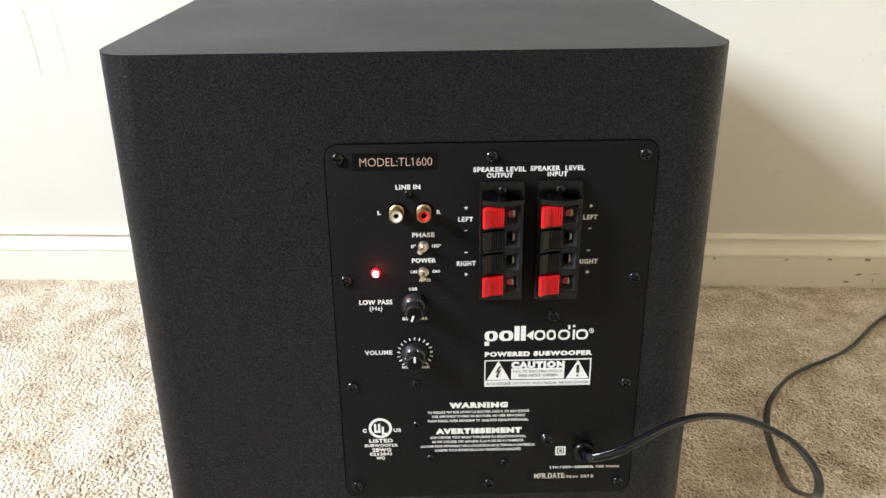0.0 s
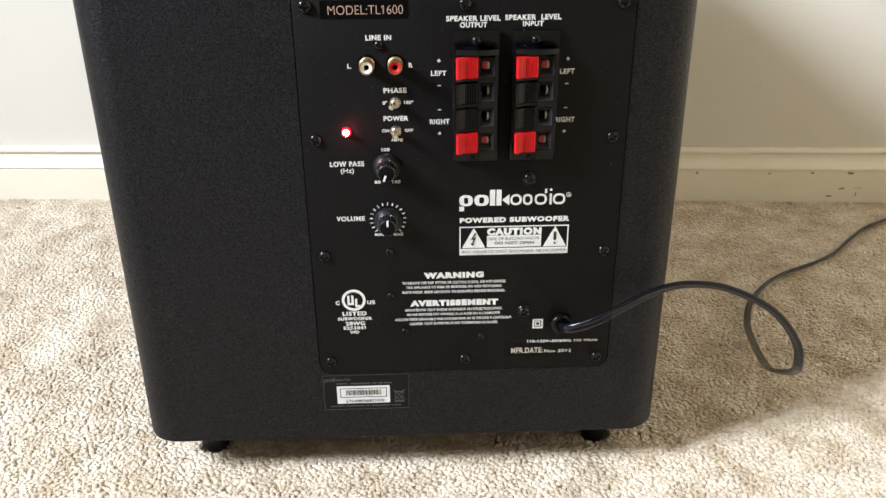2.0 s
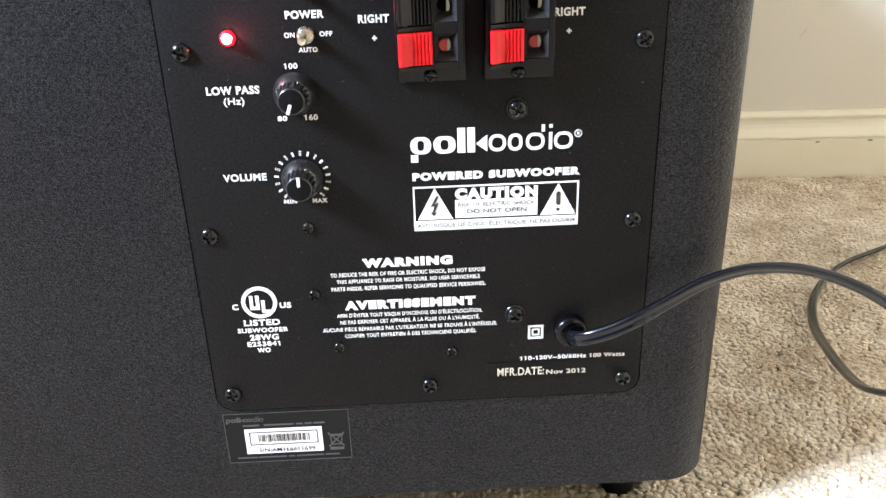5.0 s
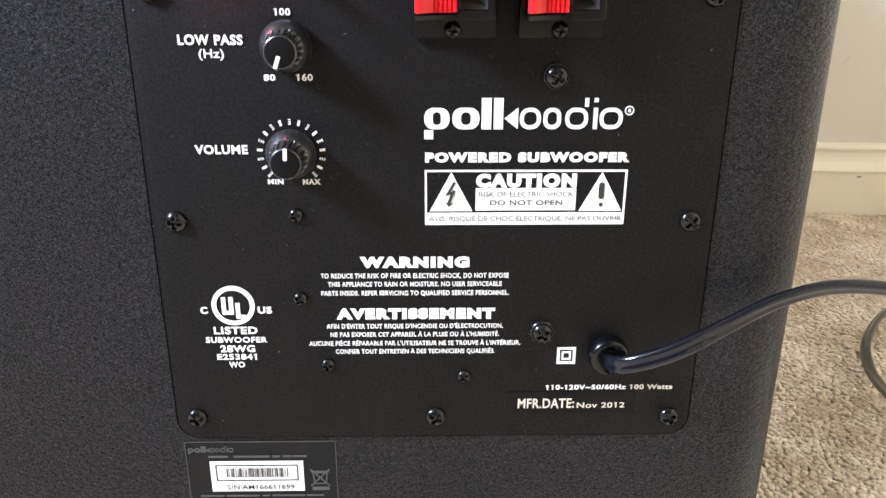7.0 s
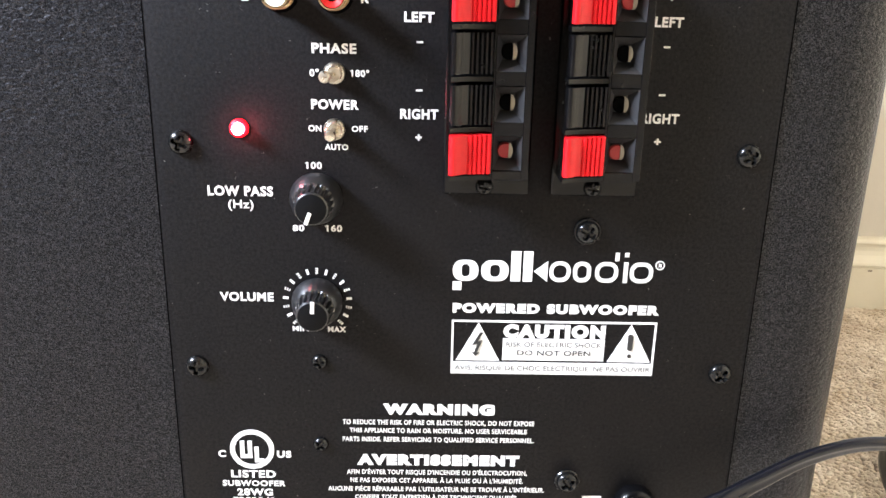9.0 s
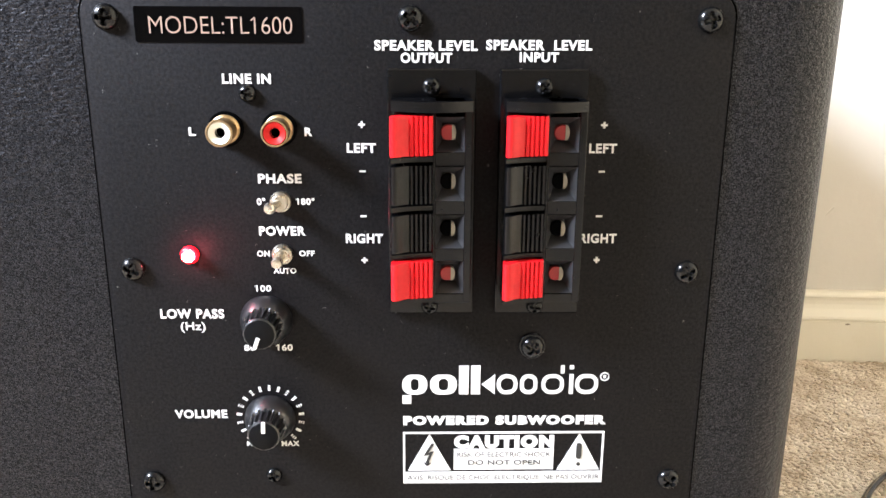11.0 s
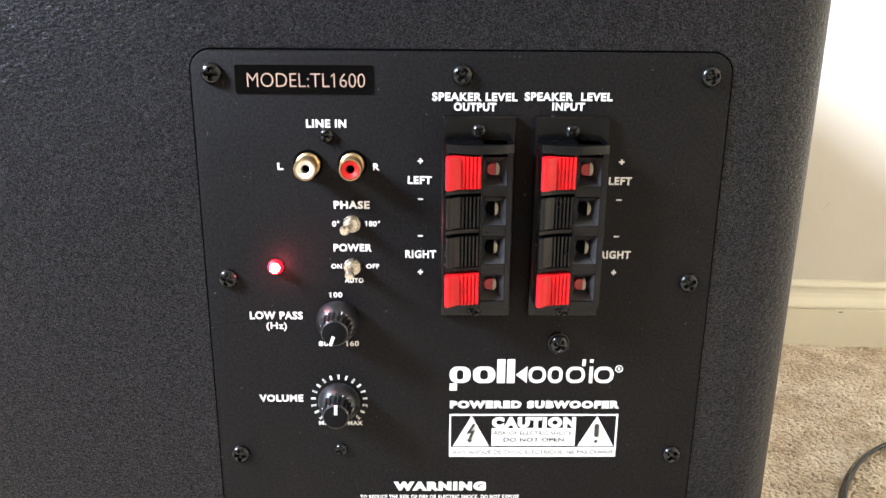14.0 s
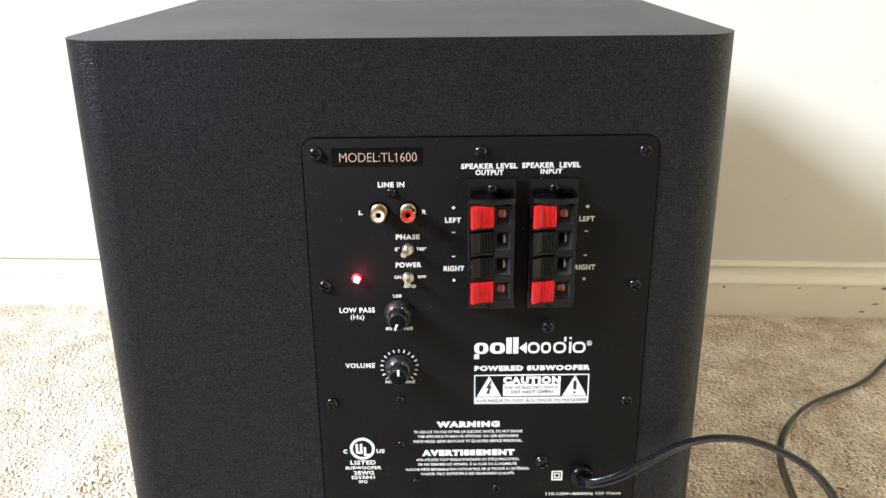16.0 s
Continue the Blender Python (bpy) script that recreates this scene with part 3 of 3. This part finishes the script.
bar(-75.8, -44.4, 51.2, 63.3, label_white, _lb, LY, "barcode_field", 0.00015)
LW = LY - 0.00015
hoop([(-74.0, 55.5), (-46.2, 55.5), (-46.2, 61.9), (-74.0, 61.9)], [(-73.6, 55.9), (-46.6, 55.9), (-46.6, 61.5), (-73.6, 61.5)], black_ink, _lb, LW, "barcode_frame", 0.0001)
_rnd, _x = random.Random(5), -70.4
while _x < -49.4:
    _w = _rnd.choice((0.18, 0.18, 0.34, 0.5))
    bar(_x, _x + _w, 57.0, 60.6, black_ink, _lb, LW, "barcode_line", 0.0001)
    _x += _w + _rnd.choice((0.2, 0.2, 0.38, 0.55))
words("S/N:AM166611699", -70.7, -47.8, 52.1, 54.0, black_ink, 0.012, _lb, LW)
# crossed-out bin sign
hoop([(-41.0, 53.9), (-36.7, 53.9), (-36.2, 58.6), (-41.5, 58.6)], [(-40.6, 54.3), (-37.1, 54.3), (-36.7, 58.2), (-41.0, 58.2)], grey_ink, _lb, LY, "bin_sign")
bar(-41.9, -35.8, 58.7, 59.2, grey_ink, _lb, LY, "bin_sign")
flat("bin_sign", [(-42.2, 53.2), (-41.8, 53.0), (-35.4, 59.8), (-35.8, 60.0)], grey_ink, _lb, LY, 0.00024)
flat("bin_sign", [(-35.5, 53.2), (-35.9, 53.0), (-42.3, 59.8), (-41.9, 60.0)], grey_ink, _lb, LY, 0.00028)
bar(-41.7, -36.0, 51.4, 52.7, grey_ink, _lb, LY, "bin_sign")
set_words()


# screws: domed heads with a cross recess
def screw_mesh(r, rise):
    bm = bmesh.new()
    n, rings = 40, [0.0, 0.1, 0.2, 0.3, 0.4, 0.5, 0.58, 0.66, 0.74, 0.82, 0.9, 0.96, 1.0]
    rows = []
    for q in rings:
        row = []
        for i in range(1 if q == 0 else n):
            a = 2 * math.pi * i / n
            u, v = q * math.cos(a), q * math.sin(a)
            y = -rise * (1 - q ** 2.6) ** 0.55
            arm = min(abs(u), abs(v))
            if q < 0.62 and arm < 0.16:
                y += rise * 0.75 * (1 - 0.5 * q)
            row.append(bm.verts.new((u * r, y, v * r)))
        rows.append(row)
    for i in range(n):
        bm.faces.new((rows[0][0], rows[1][i], rows[1][(i + 1) % n]))
    for a, b in zip(rows[1:], rows[2:]):
        for i in range(n):
            j = (i + 1) % n
            bm.faces.new((a[i], a[j], b[j], b[i]))
    foot = [bm.verts.new((v.co.x, 0.0006, v.co.z)) for v in rows[-1]]
    for i in range(n):
        j = (i + 1) % n
        bm.faces.new((rows[-1][i], rows[-1][j], foot[j], foot[i]))
    return finish(bm, screw_black, "screw", 35)


BIG, SMALL = screw_mesh(0.0034, 0.0021), screw_mesh(0.0024, 0.0017)


def screw(mesh, x, z, turn, parent=None, y=PANEL):
    ob = new("screw", mesh)
    ob.parent = parent or sub
    if parent is None:
        ob.matrix_parent_inverse = INTO
    ob.matrix_basis = pose(x * MM, y, up(z), 0, turn, 0)
    return ob


for _k, (_x, _z) in enumerate(((-77.8, 282), (0.0, 282), (77.8, 282), (-77.2, 215), (77.3, 214), (-77.2, 149), (77.4, 148.6), (-77.8, 81), (0.4, 80.8), (77.8, 80.2))):
    screw(BIG, _x, _z, (_k * 37) % 90)
for _k, (_x, _z) in enumerate(((-42.8, 263), (-41.4, 150.8), (-41.6, 123.5), (-34.1, 100.3), (9.6, 95.8))):
    screw(SMALL, _x, _z, (_k * 53 + 20) % 90)
for _x, _z, _t in ((34.5, 192, 30), (34.2, 111.6, 55)):
    _bm = lathe([(0.0, 0.0), (0.0040, 0.0), (0.0040, -0.0006), (0.0037, -0.0010), (0.0, -0.0010)], 32, None, _x * MM, up(_z))
    for v in _bm.verts:
        v.co.y += PANEL
    _w = sub_part("washer", _bm, screw_black, "black steel washer", 30)
    screw(BIG, _x, _z, _t, _w, PANEL - 0.0009)

# RCA jacks
for _x, _mat, _word in ((-49.0, jack_white, "white"), (-34.9, jack_red, "red")):
    _cx, _cz, _p = _x * MM, up(253.7), PANEL
    _j = sub_part("rca_jack", lathe([(0.0039, _p), (0.0039, _p - 0.0014), (0.0036, _p - 0.0018), (0.0033, _p - 0.0020), (0.0033, _p - 0.0070), (0.00355, _p - 0.0073), (0.00355, _p - 0.0082),
                                     (0.0034, _p - 0.0085), (0.0031, _p - 0.0085), (0.0031, _p - 0.0055), (0.0, _p - 0.0055)], 36, None, _cx, _cz), gold, f"gold-plated jack with a {_word} insulator", 35)
    part("washer", lathe([(0.0, _p), (0.0047, _p), (0.0047, _p - 0.0007), (0.0041, _p - 0.0009), (0.0, _p - 0.0009)], 32, None, _cx, _cz), gap_black, _j, "", 35)
    part("insulator", lathe([(0.0030, _p - 0.0055), (0.0030, _p - 0.0081), (0.0028, _p - 0.0084), (0.0021, _p - 0.0080), (0.0013, _p - 0.0073), (0.0012, _p - 0.0060)], 32, None, _cx, _cz), _mat, _j, f"{_word} plastic insulator", 35)
    part("socket", lathe([(0.0013, _p - 0.0074), (0.0012, _p - 0.0058), (0.0, _p - 0.0058)], 20, None, _cx, _cz), gap_black, _j, "", 35)

# toggle switches
for _x, _z, _dx, _dz in ((-35.5, 234.1, -0.34, -0.03), (-35.7, 219.3, -0.05, -0.06)):
    _cx, _cz, _p = _x * MM, up(_z), PANEL
    _t = sub_part("toggle_switch", lathe([(0.0, _p), (0.0029, _p), (0.0029, _p - 0.0008), (0.0027, _p - 0.0011), (0.0023, _p - 0.0012), (0.0023, _p - 0.0028), (0.0020, _p - 0.0031), (0.0012, _p - 0.0031), (0.0, _p - 0.0026)], 28, None, _cx, _cz), nickel, "nickel-plated toggle switch", 35)
    _bm = lathe([(0.0, 0.0), (0.0008, 0.0), (0.0008, -0.0013), (0.0011, -0.0038), (0.0015, -0.0050), (0.0016, -0.0056), (0.0013, -0.0062), (0.0, -0.0065)], 20)
    _way = Vector((_dx, -1, _dz)).normalized()
    bmesh.ops.transform(_bm, matrix=Matrix.Translation((_cx, _p - 0.0024, _cz)) @ Vector((0, -1, 0)).rotation_difference(_way).to_matrix().to_4x4(), verts=_bm.verts)
    part("lever", _bm, nickel, _t, "", 35)

# power lamp
_cx, _cz, _p = -0.0612, up(219.2), PANEL
_led = sub_part("power_lamp", lathe([(0.0025, _p), (0.0025, _p - 0.0008), (0.0023, _p - 0.0012), (0.0019, _p - 0.0015), (0.0, _p - 0.0015)], 32, None, _cx, _cz), led_lens, "lit red indicator lamp", 35)
part("diode", lathe([(0.0016, _p - 0.0014), (0.0016, _p - 0.0024), (0.0013, _p - 0.0031), (0.0007, _p - 0.0036), (0.0, _p - 0.0038)], 28, None, _cx, _cz), led_core, _led, "", 60)

# knobs
for _x, _z, _turn in ((-41.0, 200.3, 200), (-41.5, 169.9, 2)):
    _cx, _cz, _p = _x * MM, up(_z), PANEL - 0.0004
    _k = sub_part("knob", lathe([(0.0, _p), (0.0071, _p), (0.0073, _p - 0.0006), (0.0072, _p - 0.0014), (0.0069, _p - 0.0026), (0.0064, _p - 0.0038), (0.0058, _p - 0.0048), (0.0055, _p - 0.0052), (0.0052, _p - 0.0056), (0.0047, _p - 0.0106), (0.00455, _p - 0.0108), (0.0044, _p - 0.0113), (0.0041, _p - 0.0115), (0.0, _p - 0.0115)],
                                144, None, _cx, _cz, 0.0008, 18, (8, 9)), knob_black, "black fluted plastic knob with a white pointer", 30)
    _bm = bmesh.new()
    box_into(_bm, -0.00055, 0.00055, -0.0119, -0.0114, 0.0010, 0.0045, 0.00015)
    bmesh.ops.transform(_bm, matrix=Matrix.Translation((_cx, _p, _cz)) @ pose(0, 0, 0, 0, _turn, 0), verts=_bm.verts)
    part("face", lathe([(0.0041, _p - 0.0112), (0.0041, _p - 0.0116), (0.0039, _p - 0.0117), (0.0, _p - 0.0117)], 40, None, _cx, _cz), knob_face, _k, "matt black knob face", 30)
    part("pointer", _bm, ink, _k, "white pointer line")


# spring terminals
def terminal(x, name):
    """One spring-clip terminal block; x is its plate's left edge in millimetres."""
    p = PANEL
    bm = bmesh.new()

    def b(x0, x1, y0, y1, z0, z1, bev=0.25):
        box_into(bm, (x + x0) * MM, (x + x1) * MM, p - y1 * MM, p - y0 * MM, up(z0), up(z1), bev * MM, 1)
    b(0, 23.4, 0, 2.4, 202.6, 269.6, 0.4)
    zc = [253.7, 240.9, 228.1, 215.6]
    b(1.6, 12.3, 2.3, 6.0, 208.6, 260.4)
    b(11.9, 12.7, 2.3, 9.6, 208.5, 262.1)
    b(20.1, 22.2, 2.3, 9.6, 208.5, 262.1)
    for z0, z1 in ((260.2, 262.2), (245.6, 249.2), (232.8, 236.4), (220.0, 223.6), (208.4, 210.9)):
        b(12.5, 20.3, 2.3, 9.55, z0, z1, 0.15)
    b(12.5, 20.3, 2.3, 4.0, 208.6, 260.4, 0.1)
    ob = sub_part(name, bm, terminal_black, "black spring-clip speaker terminal block with red and black levers", 30)
    # curved cheeks between the levers
    for z0, z1 in ((259.6, 262.2), (246.7, 247.9), (233.9, 235.1), (221.1, 222.3), (208.4, 209.6)):
        wide = 21.0 if z1 == 262.2 else 11.0
        top = [(x + 1.2 + wide * i / 10, 12.2 - 2.9 * (1 - (1 - i / 10) ** 2.2)) for i in range(11)]
        if wide > 12:
            top = [(x + 1.2 + wide * i / 10, 9.6 + 3.0 * (1 - (i / 5 - 1) ** 2)) for i in range(11)]
        outline = [(q * MM, p - d * MM) for q, d in top] + [((x + 1.2 + wide) * MM, p - 2.3 * MM), ((x + 1.2) * MM, p - 2.3 * MM)]
        cb = bmesh.new()
        lo = [cb.verts.new((q, d, up(z0))) for q, d in outline]
        hi = [cb.verts.new((q, d, up(z1))) for q, d in outline]
        cb.faces.new(lo), cb.faces.new(hi)
        for i in range(len(outline)):
            j = (i + 1) % len(outline)
            cb.faces.new((lo[i], lo[j], hi[j], hi[i]))
        part("cheek", cb, terminal_black, ob, "", 30)
    for k, z in enumerate(zc):
        red = k in (0, 3)
        # lever: a smooth raised nose, then fluted steps towards the hinge
        pts = [(0.9, 11.0), (0.55, 12.2), (0.45, 13.2), (0.6, 13.9), (0.95, 14.4), (1.5, 14.6), (2.1, 14.45), (2.7, 14.0), (3.4, 13.3), (4.2, 12.7), (5.2, 12.35)]
        for i in range(5):
            a = 5.4 + i * 1.2
            pts += [(a, 12.2 - i * 0.22), (a + 0.3, 12.55 - i * 0.22), (a + 0.85, 12.55 - i * 0.22), (a + 1.15, 12.2 - i * 0.22)]
        pts += [(11.5, 11.2), (11.5, 9.0), (9.0, 8.0), (3.0, 9.5)]
        pts = [(q + 0.5, d) for q, d in pts]
        lb = bmesh.new()
        half = 5.05 if red else 5.0
        low = 0.0 if red else 1.3
        lo = [lb.verts.new(((x + q) * MM, p - (d - low) * MM, up(z - half))) for q, d in pts]
        hi = [lb.verts.new(((x + q) * MM, p - (d - low) * MM, up(z + half))) for q, d in pts]
        lb.faces.new(lo), lb.faces.new(hi)
        for i in range(len(pts)):
            j = (i + 1) % len(pts)
            lb.faces.new((lo[i], lo[j], hi[j], hi[i]))
        part("lever", lb, lever_red if red else terminal_black, ob, "red ribbed push lever" if red else "black ribbed push lever", 40)
        # funnel down to the wire hole
        fx0, fx1, gx0, gx1 = x + 12.65, x + 20.15, x + 14.4, x + 17.9
        fz0, fz1, gz0, gz1 = z - 4.5, z + 4.5, z - 1.9, z + 2.4
        fb = bmesh.new()
        o = [fb.verts.new((q * MM, p - 9.5 * MM, up(r))) for q, r in ((fx0, fz0), (fx1, fz0), (fx1, fz1), (fx0, fz1))]
        g = [fb.verts.new((q * MM, p - 5.6 * MM, up(r))) for q, r in ((gx0, gz0), (gx1, gz0), (gx1, gz1), (gx0, gz1))]
        for i in range(4):
            fb.faces.new((o[i], o[(i + 1) % 4], g[(i + 1) % 4], g[i]))
        fb.faces.new(g)
        part("wire_port", fb, funnel_black, ob, "satin black funnel")
        cb = lathe([(0.0, p - 5.6 * MM), (0.0021, p - 5.6 * MM), (0.0021, p - 6.6 * MM), (0.0018, p - 7.0 * MM), (0.0, p - 7.0 * MM)], 20, None, (x + 16.0) * MM, up(z + 0.2))
        part("port_plug", cb, port_red if red else gap_black, ob, "", 35)
        half_disc = [((x + 16.9 + 1.1 * math.cos(radians(a))) * MM, up(z + 0.2 + 2.0 * math.sin(radians(a)))) for a in range(-90, 91, 20)]
        part("contact", slab(half_disc, p - 5.5 * MM, p - 7.3 * MM), contact_steel, ob, "nickel spring contact")
    screw(SMALL, x + 11.6, 265.0, 40, ob, p - 0.0024)
    screw(SMALL, x + 11.2, 204.9, 10, ob, p - 0.0024)
    return ob


terminal(-6.2, "speaker_terminal")
terminal(23.3, "speaker_terminal")

# strain relief where the cord leaves the panel: a domed collar with a slot
_bm = lathe([(0.0065, PANEL), (0.0065, PANEL - 0.0022), (0.0061, PANEL - 0.0038), (0.0053, PANEL - 0.0046), (0.0046, PANEL - 0.0046), (0.0036, PANEL - 0.0040), (0.0, PANEL - 0.0038)], 44, None, 0.0556, up(104.0))
_sr = sub_part("strain_relief", _bm, terminal_black, "domed black plastic strain relief", 50)
part("slot", slab(rounded(0.0543, 0.0605, 0.0975, 0.1058, 0.0012, 4), PANEL - 0.0030, PANEL - 0.0049), gap_black, _sr)

# ---- the power cord ----
_line = spline([(0.0560, 0.0010, 0.1013), (0.0556, -0.0064, 0.1019), (0.0592, -0.0118, 0.1043), (0.0680, -0.0145, 0.1083), (0.0775, -0.0150, 0.1130), (0.0885, -0.0120, 0.1174), (0.1050, -0.0099, 0.1253), (0.1236, -0.0088, 0.1291),
                (0.1467, -0.0102, 0.1266), (0.1714, -0.0162, 0.1154), (0.1890, -0.0155, 0.0935), (0.1958, -0.0095, 0.0724), (0.1995, 0.0084, 0.0571), (0.2017, 0.0333, 0.0425), (0.2094, 0.0632, 0.0295), (0.2200, 0.1040, 0.0174),
                (0.2354, 0.1560, 0.0055), (0.2556, 0.1985, 0.0030), (0.2938, 0.2420, 0.0008), (0.3595, 0.2830, -0.0002), (0.4390, 0.3550, 0.0), (0.5530, 0.3960, -0.0006), (0.7520, 0.3800, -0.0008)], 8)
_sec = [(0.0015 * math.cos(radians(a)), 0.0013 + 0.0016 * math.sin(radians(a))) for a in range(-30, 211, 20)]
_sec += [(-u, -v) for u, v in _sec]
_ups, _up = [], Vector((0.0, -0.14, 0.99))
for _i, _q in enumerate(_line):
    _f = _i / (len(_line) - 1)
    _t = (_line[min(_i + 1, len(_line) - 1)] - _line[max(_i - 1, 0)]).normalized()
    _up = (_up - _t * _up.dot(_t)).normalized()
    _ups.append(Matrix.Rotation(radians(np.interp(_f, (0.0, 0.09, 0.18, 0.27, 0.36, 0.45, 0.59, 0.70, 0.80, 0.90, 1.0), (0, 8, 20, 50, 75, 80, 55, 40, 5, 10, 30))), 3, _t) @ _up)
cord = thing("power_cord", "charcoal flat power cord looping down onto the carpet", "power cord", (0.0572, 0.0, 0.1012))
_jacket = part("cord_jacket", sweep(_line, _sec, _ups), cord_pvc, cord, "charcoal flat two-core jacket", 60)
_jacket.matrix_parent_inverse = Matrix.Translation((-0.0572, 0.0, -0.1012))
# worn embossed marks near the panel
for _i, _w, _h in ((31, 0.0010, 0.0016), (32, 0.0016, 0.0018), (33, 0.0013, 0.0020), (34, 0.0014, 0.0017), (36, 0.0008, 0.0015), (37, 0.0014, 0.0013)):
    _t = (_line[_i + 1] - _line[_i - 1]).normalized()
    _out = _t.cross(_ups[_i] - _t * _ups[_i].dot(_t)).normalized()
    _up = _out.cross(_t)
    _bm = bmesh.new()
    box_into(_bm, -_w / 2, _w / 2, -0.00012, 0.00012, -_h / 2, _h / 2, 0.0001, 1)
    bmesh.ops.transform(_bm, matrix=Matrix.Translation(_line[_i] + _out * 0.00152 - _up * 0.0011) @ Matrix((_t, -_out, _up)).transposed().to_4x4(), verts=_bm.verts)
    _mk = part("embossed_mark", _bm, cord_pvc, cord)
    _mk.matrix_parent_inverse = Matrix.Translation((-0.0572, 0.0, -0.1012))

# ---- scuffs on the wall and the baseboard ----
for _x, _z, _w, _h, _t in ((0.4423, 0.0290, 0.010, 0.0035, 0.0), (0.4358, 0.0114, 0.008, 0.0028, 0.1), (0.4241, 0.0027, 0.008, 0.0024, 0.0), (0.4520, 0.0050, 0.0016, 0.006, 0.0),
                           (0.4530, 0.0122, 0.012, 0.0008, 0.05), (0.2790, 0.0290, 0.003, 0.0040, 0.0), (0.3564, 0.0285, 0.005, 0.0018, 0.1), (0.4024, 0.0293, 0.007, 0.0020, 0.0)):
    mark(_x, _z, _w, _h, baseboard, -0.0130, int(_x * 1e4), scuff, _t)
wall_scuff = material("grey_wall_scuff", (0.63, 0.595, 0.53), 0.8)
for _x, _z, _w, _h, _t in ((0.330, 0.248, 0.013, 0.0022, 0.0), (0.410, 0.248, 0.006, 0.0020, 0.5), (0.405, 0.242, 0.003, 0.004, 0.0), (0.3347, 0.1215, 0.012, 0.0020, 0.9), (0.405, 0.300, 0.004, 0.0018, 0.2),
                           (0.48, 0.300, 0.004, 0.0012, 0.0), (0.47, 0.25, 0.002, 0.006, 0.3)):
    mark(_x, _z, _w, _h, wall_back, 0.0, int(_x * 1e4) + 3, wall_scuff, _t)
for _x, _z0 in ((-0.445, 0.290), (-0.415, 0.288)):
    for _i in range(6):
        mark(_x + 0.0022 * _i - 0.0002 * _i * _i, _z0 - 0.012 * _i, 0.0011, 0.013, wall_back, 0.0, _i + int(-_x * 999), wall_scuff, 0.10)

# ---- crumbs on the carpet ----
for _x, _y, _w, _h, _word in ((0.2090, 0.1372, 0.0018, 0.0012, "dark brown crumb lying on the beige carpet"), (-0.4590, 0.4530, 0.0040, 0.0009, "thin dark splinter lying on carpet by the baseboard")):
    _bm = bmesh.new()
    bmesh.ops.create_icosphere(_bm, subdivisions=2, radius=1.0, matrix=Matrix.Translation((_x, _y, FLOOR + 0.0053)) @ pose(0, 0, 0, 0, 12, 20) @ Matrix.Diagonal((_w, _h, _h, 1)))
    for _v in _bm.verts:
        _v.co += Vector((noise.random(), noise.random(), noise.random())) * 0.0003
    tagged(part("crumb", _bm, scuff, None, "", 50), _word, "crumb")

# ---- carpet pile ----


def pile():
    """Leaning blunt yarn tufts round the cabinet, one joined mesh."""
    rng = np.random.default_rng(11)
    step = 0.00182
    gx, gy = np.meshgrid(np.arange(-0.75, 0.75, step), np.arange(-0.16, 0.49, step))
    x = (gx + rng.uniform(-0.5, 0.5, gx.shape) * step * 0.95).ravel()
    y = (gy + rng.uniform(-0.5, 0.5, gx.shape) * step * 0.95).ravel()
    keep = ~((x > CX0 + 0.03) & (x < CX1 - 0.03) & (y > 0.075))
    keep &= (x > -0.46 - 0.5 * y) & (x < 0.42 + 0.62 * y)
    keep &= y < BACK - 0.001 + math.tan(radians(YAW)) * x
    for fx, fy in ((-0.1610, 0.036), (0.0885, 0.036)):
        keep &= (x - fx) ** 2 + (y - fy) ** 2 > 0.0110 ** 2
    x, y = x[keep], y[keep]
    n = len(x)

    def field(fx, fy, seed):
        r = np.random.default_rng(seed)
        out = np.zeros(n)
        for _ in range(10):
            k = r.normal(0, 1, 2) / 0.022
            out += np.sin(k[0] * fx + k[1] * fy + r.uniform(0, 6.28))
        return out / 3.2
    h = 0.0045 + 0.0006 * field(x, y, 1) + rng.normal(0, 0.00032, n)
    h = np.clip(h, 0.0026, 0.007)
    lx = 0.0010 * field(x, y, 2) + rng.normal(0, 0.0009, n)
    ly = 0.0010 * field(x, y, 3) + rng.normal(0, 0.0009, n) 
    r = rng.uniform(0.0015, 0.0023, n)
    spin = rng.uniform(0, 6.28, n)
    co = np.zeros((n, 9, 3))
    for k in range(4):
        a = spin + k * np.pi / 2
        for ring, (rise, wide, turn) in enumerate(((0.0, 0.95, 0.0), (0.84, 1.08, 0.5))):
            b = a + turn
            co[:, 4 * ring + k] = np.stack([x + rise * lx + wide * r * np.cos(b), y + rise * ly + wide * r * np.sin(b), FLOOR + rise * h + 0.0003 * rise * rng.normal(0, 1, n)], 1)
    co[:, 8] = np.stack([x + lx, y + ly, FLOOR + h], 1)
    tri = []
    for k in range(4):
        j = (k + 1) % 4
        tri += [(k, j, 4 + j), (k, 4 + j, 4 + k), (4 + k, 4 + j, 8)]
    faces = (np.array(tri)[None] + 9 * np.arange(n)[:, None, None]).reshape(-1, 3)
    me = bpy.data.meshes.new("carpet_pile")
    me.vertices.add(n * 9)
    me.vertices.foreach_set("co", co.ravel())
    me.loops.add(faces.size)
    me.loops.foreach_set("vertex_index", faces.ravel().astype(np.int32))
    me.polygons.add(len(faces))
    me.polygons.foreach_set("loop_start", np.arange(0, faces.size, 3, dtype=np.int32))
    me.update(calc_edges=True)
    me.shade_smooth()
    me.materials.append(carpet)
    return new("carpet_pile", me)


tagged(pile(), "beige cut-pile carpet with dense uneven tufts", "carpet", kind="stuff")
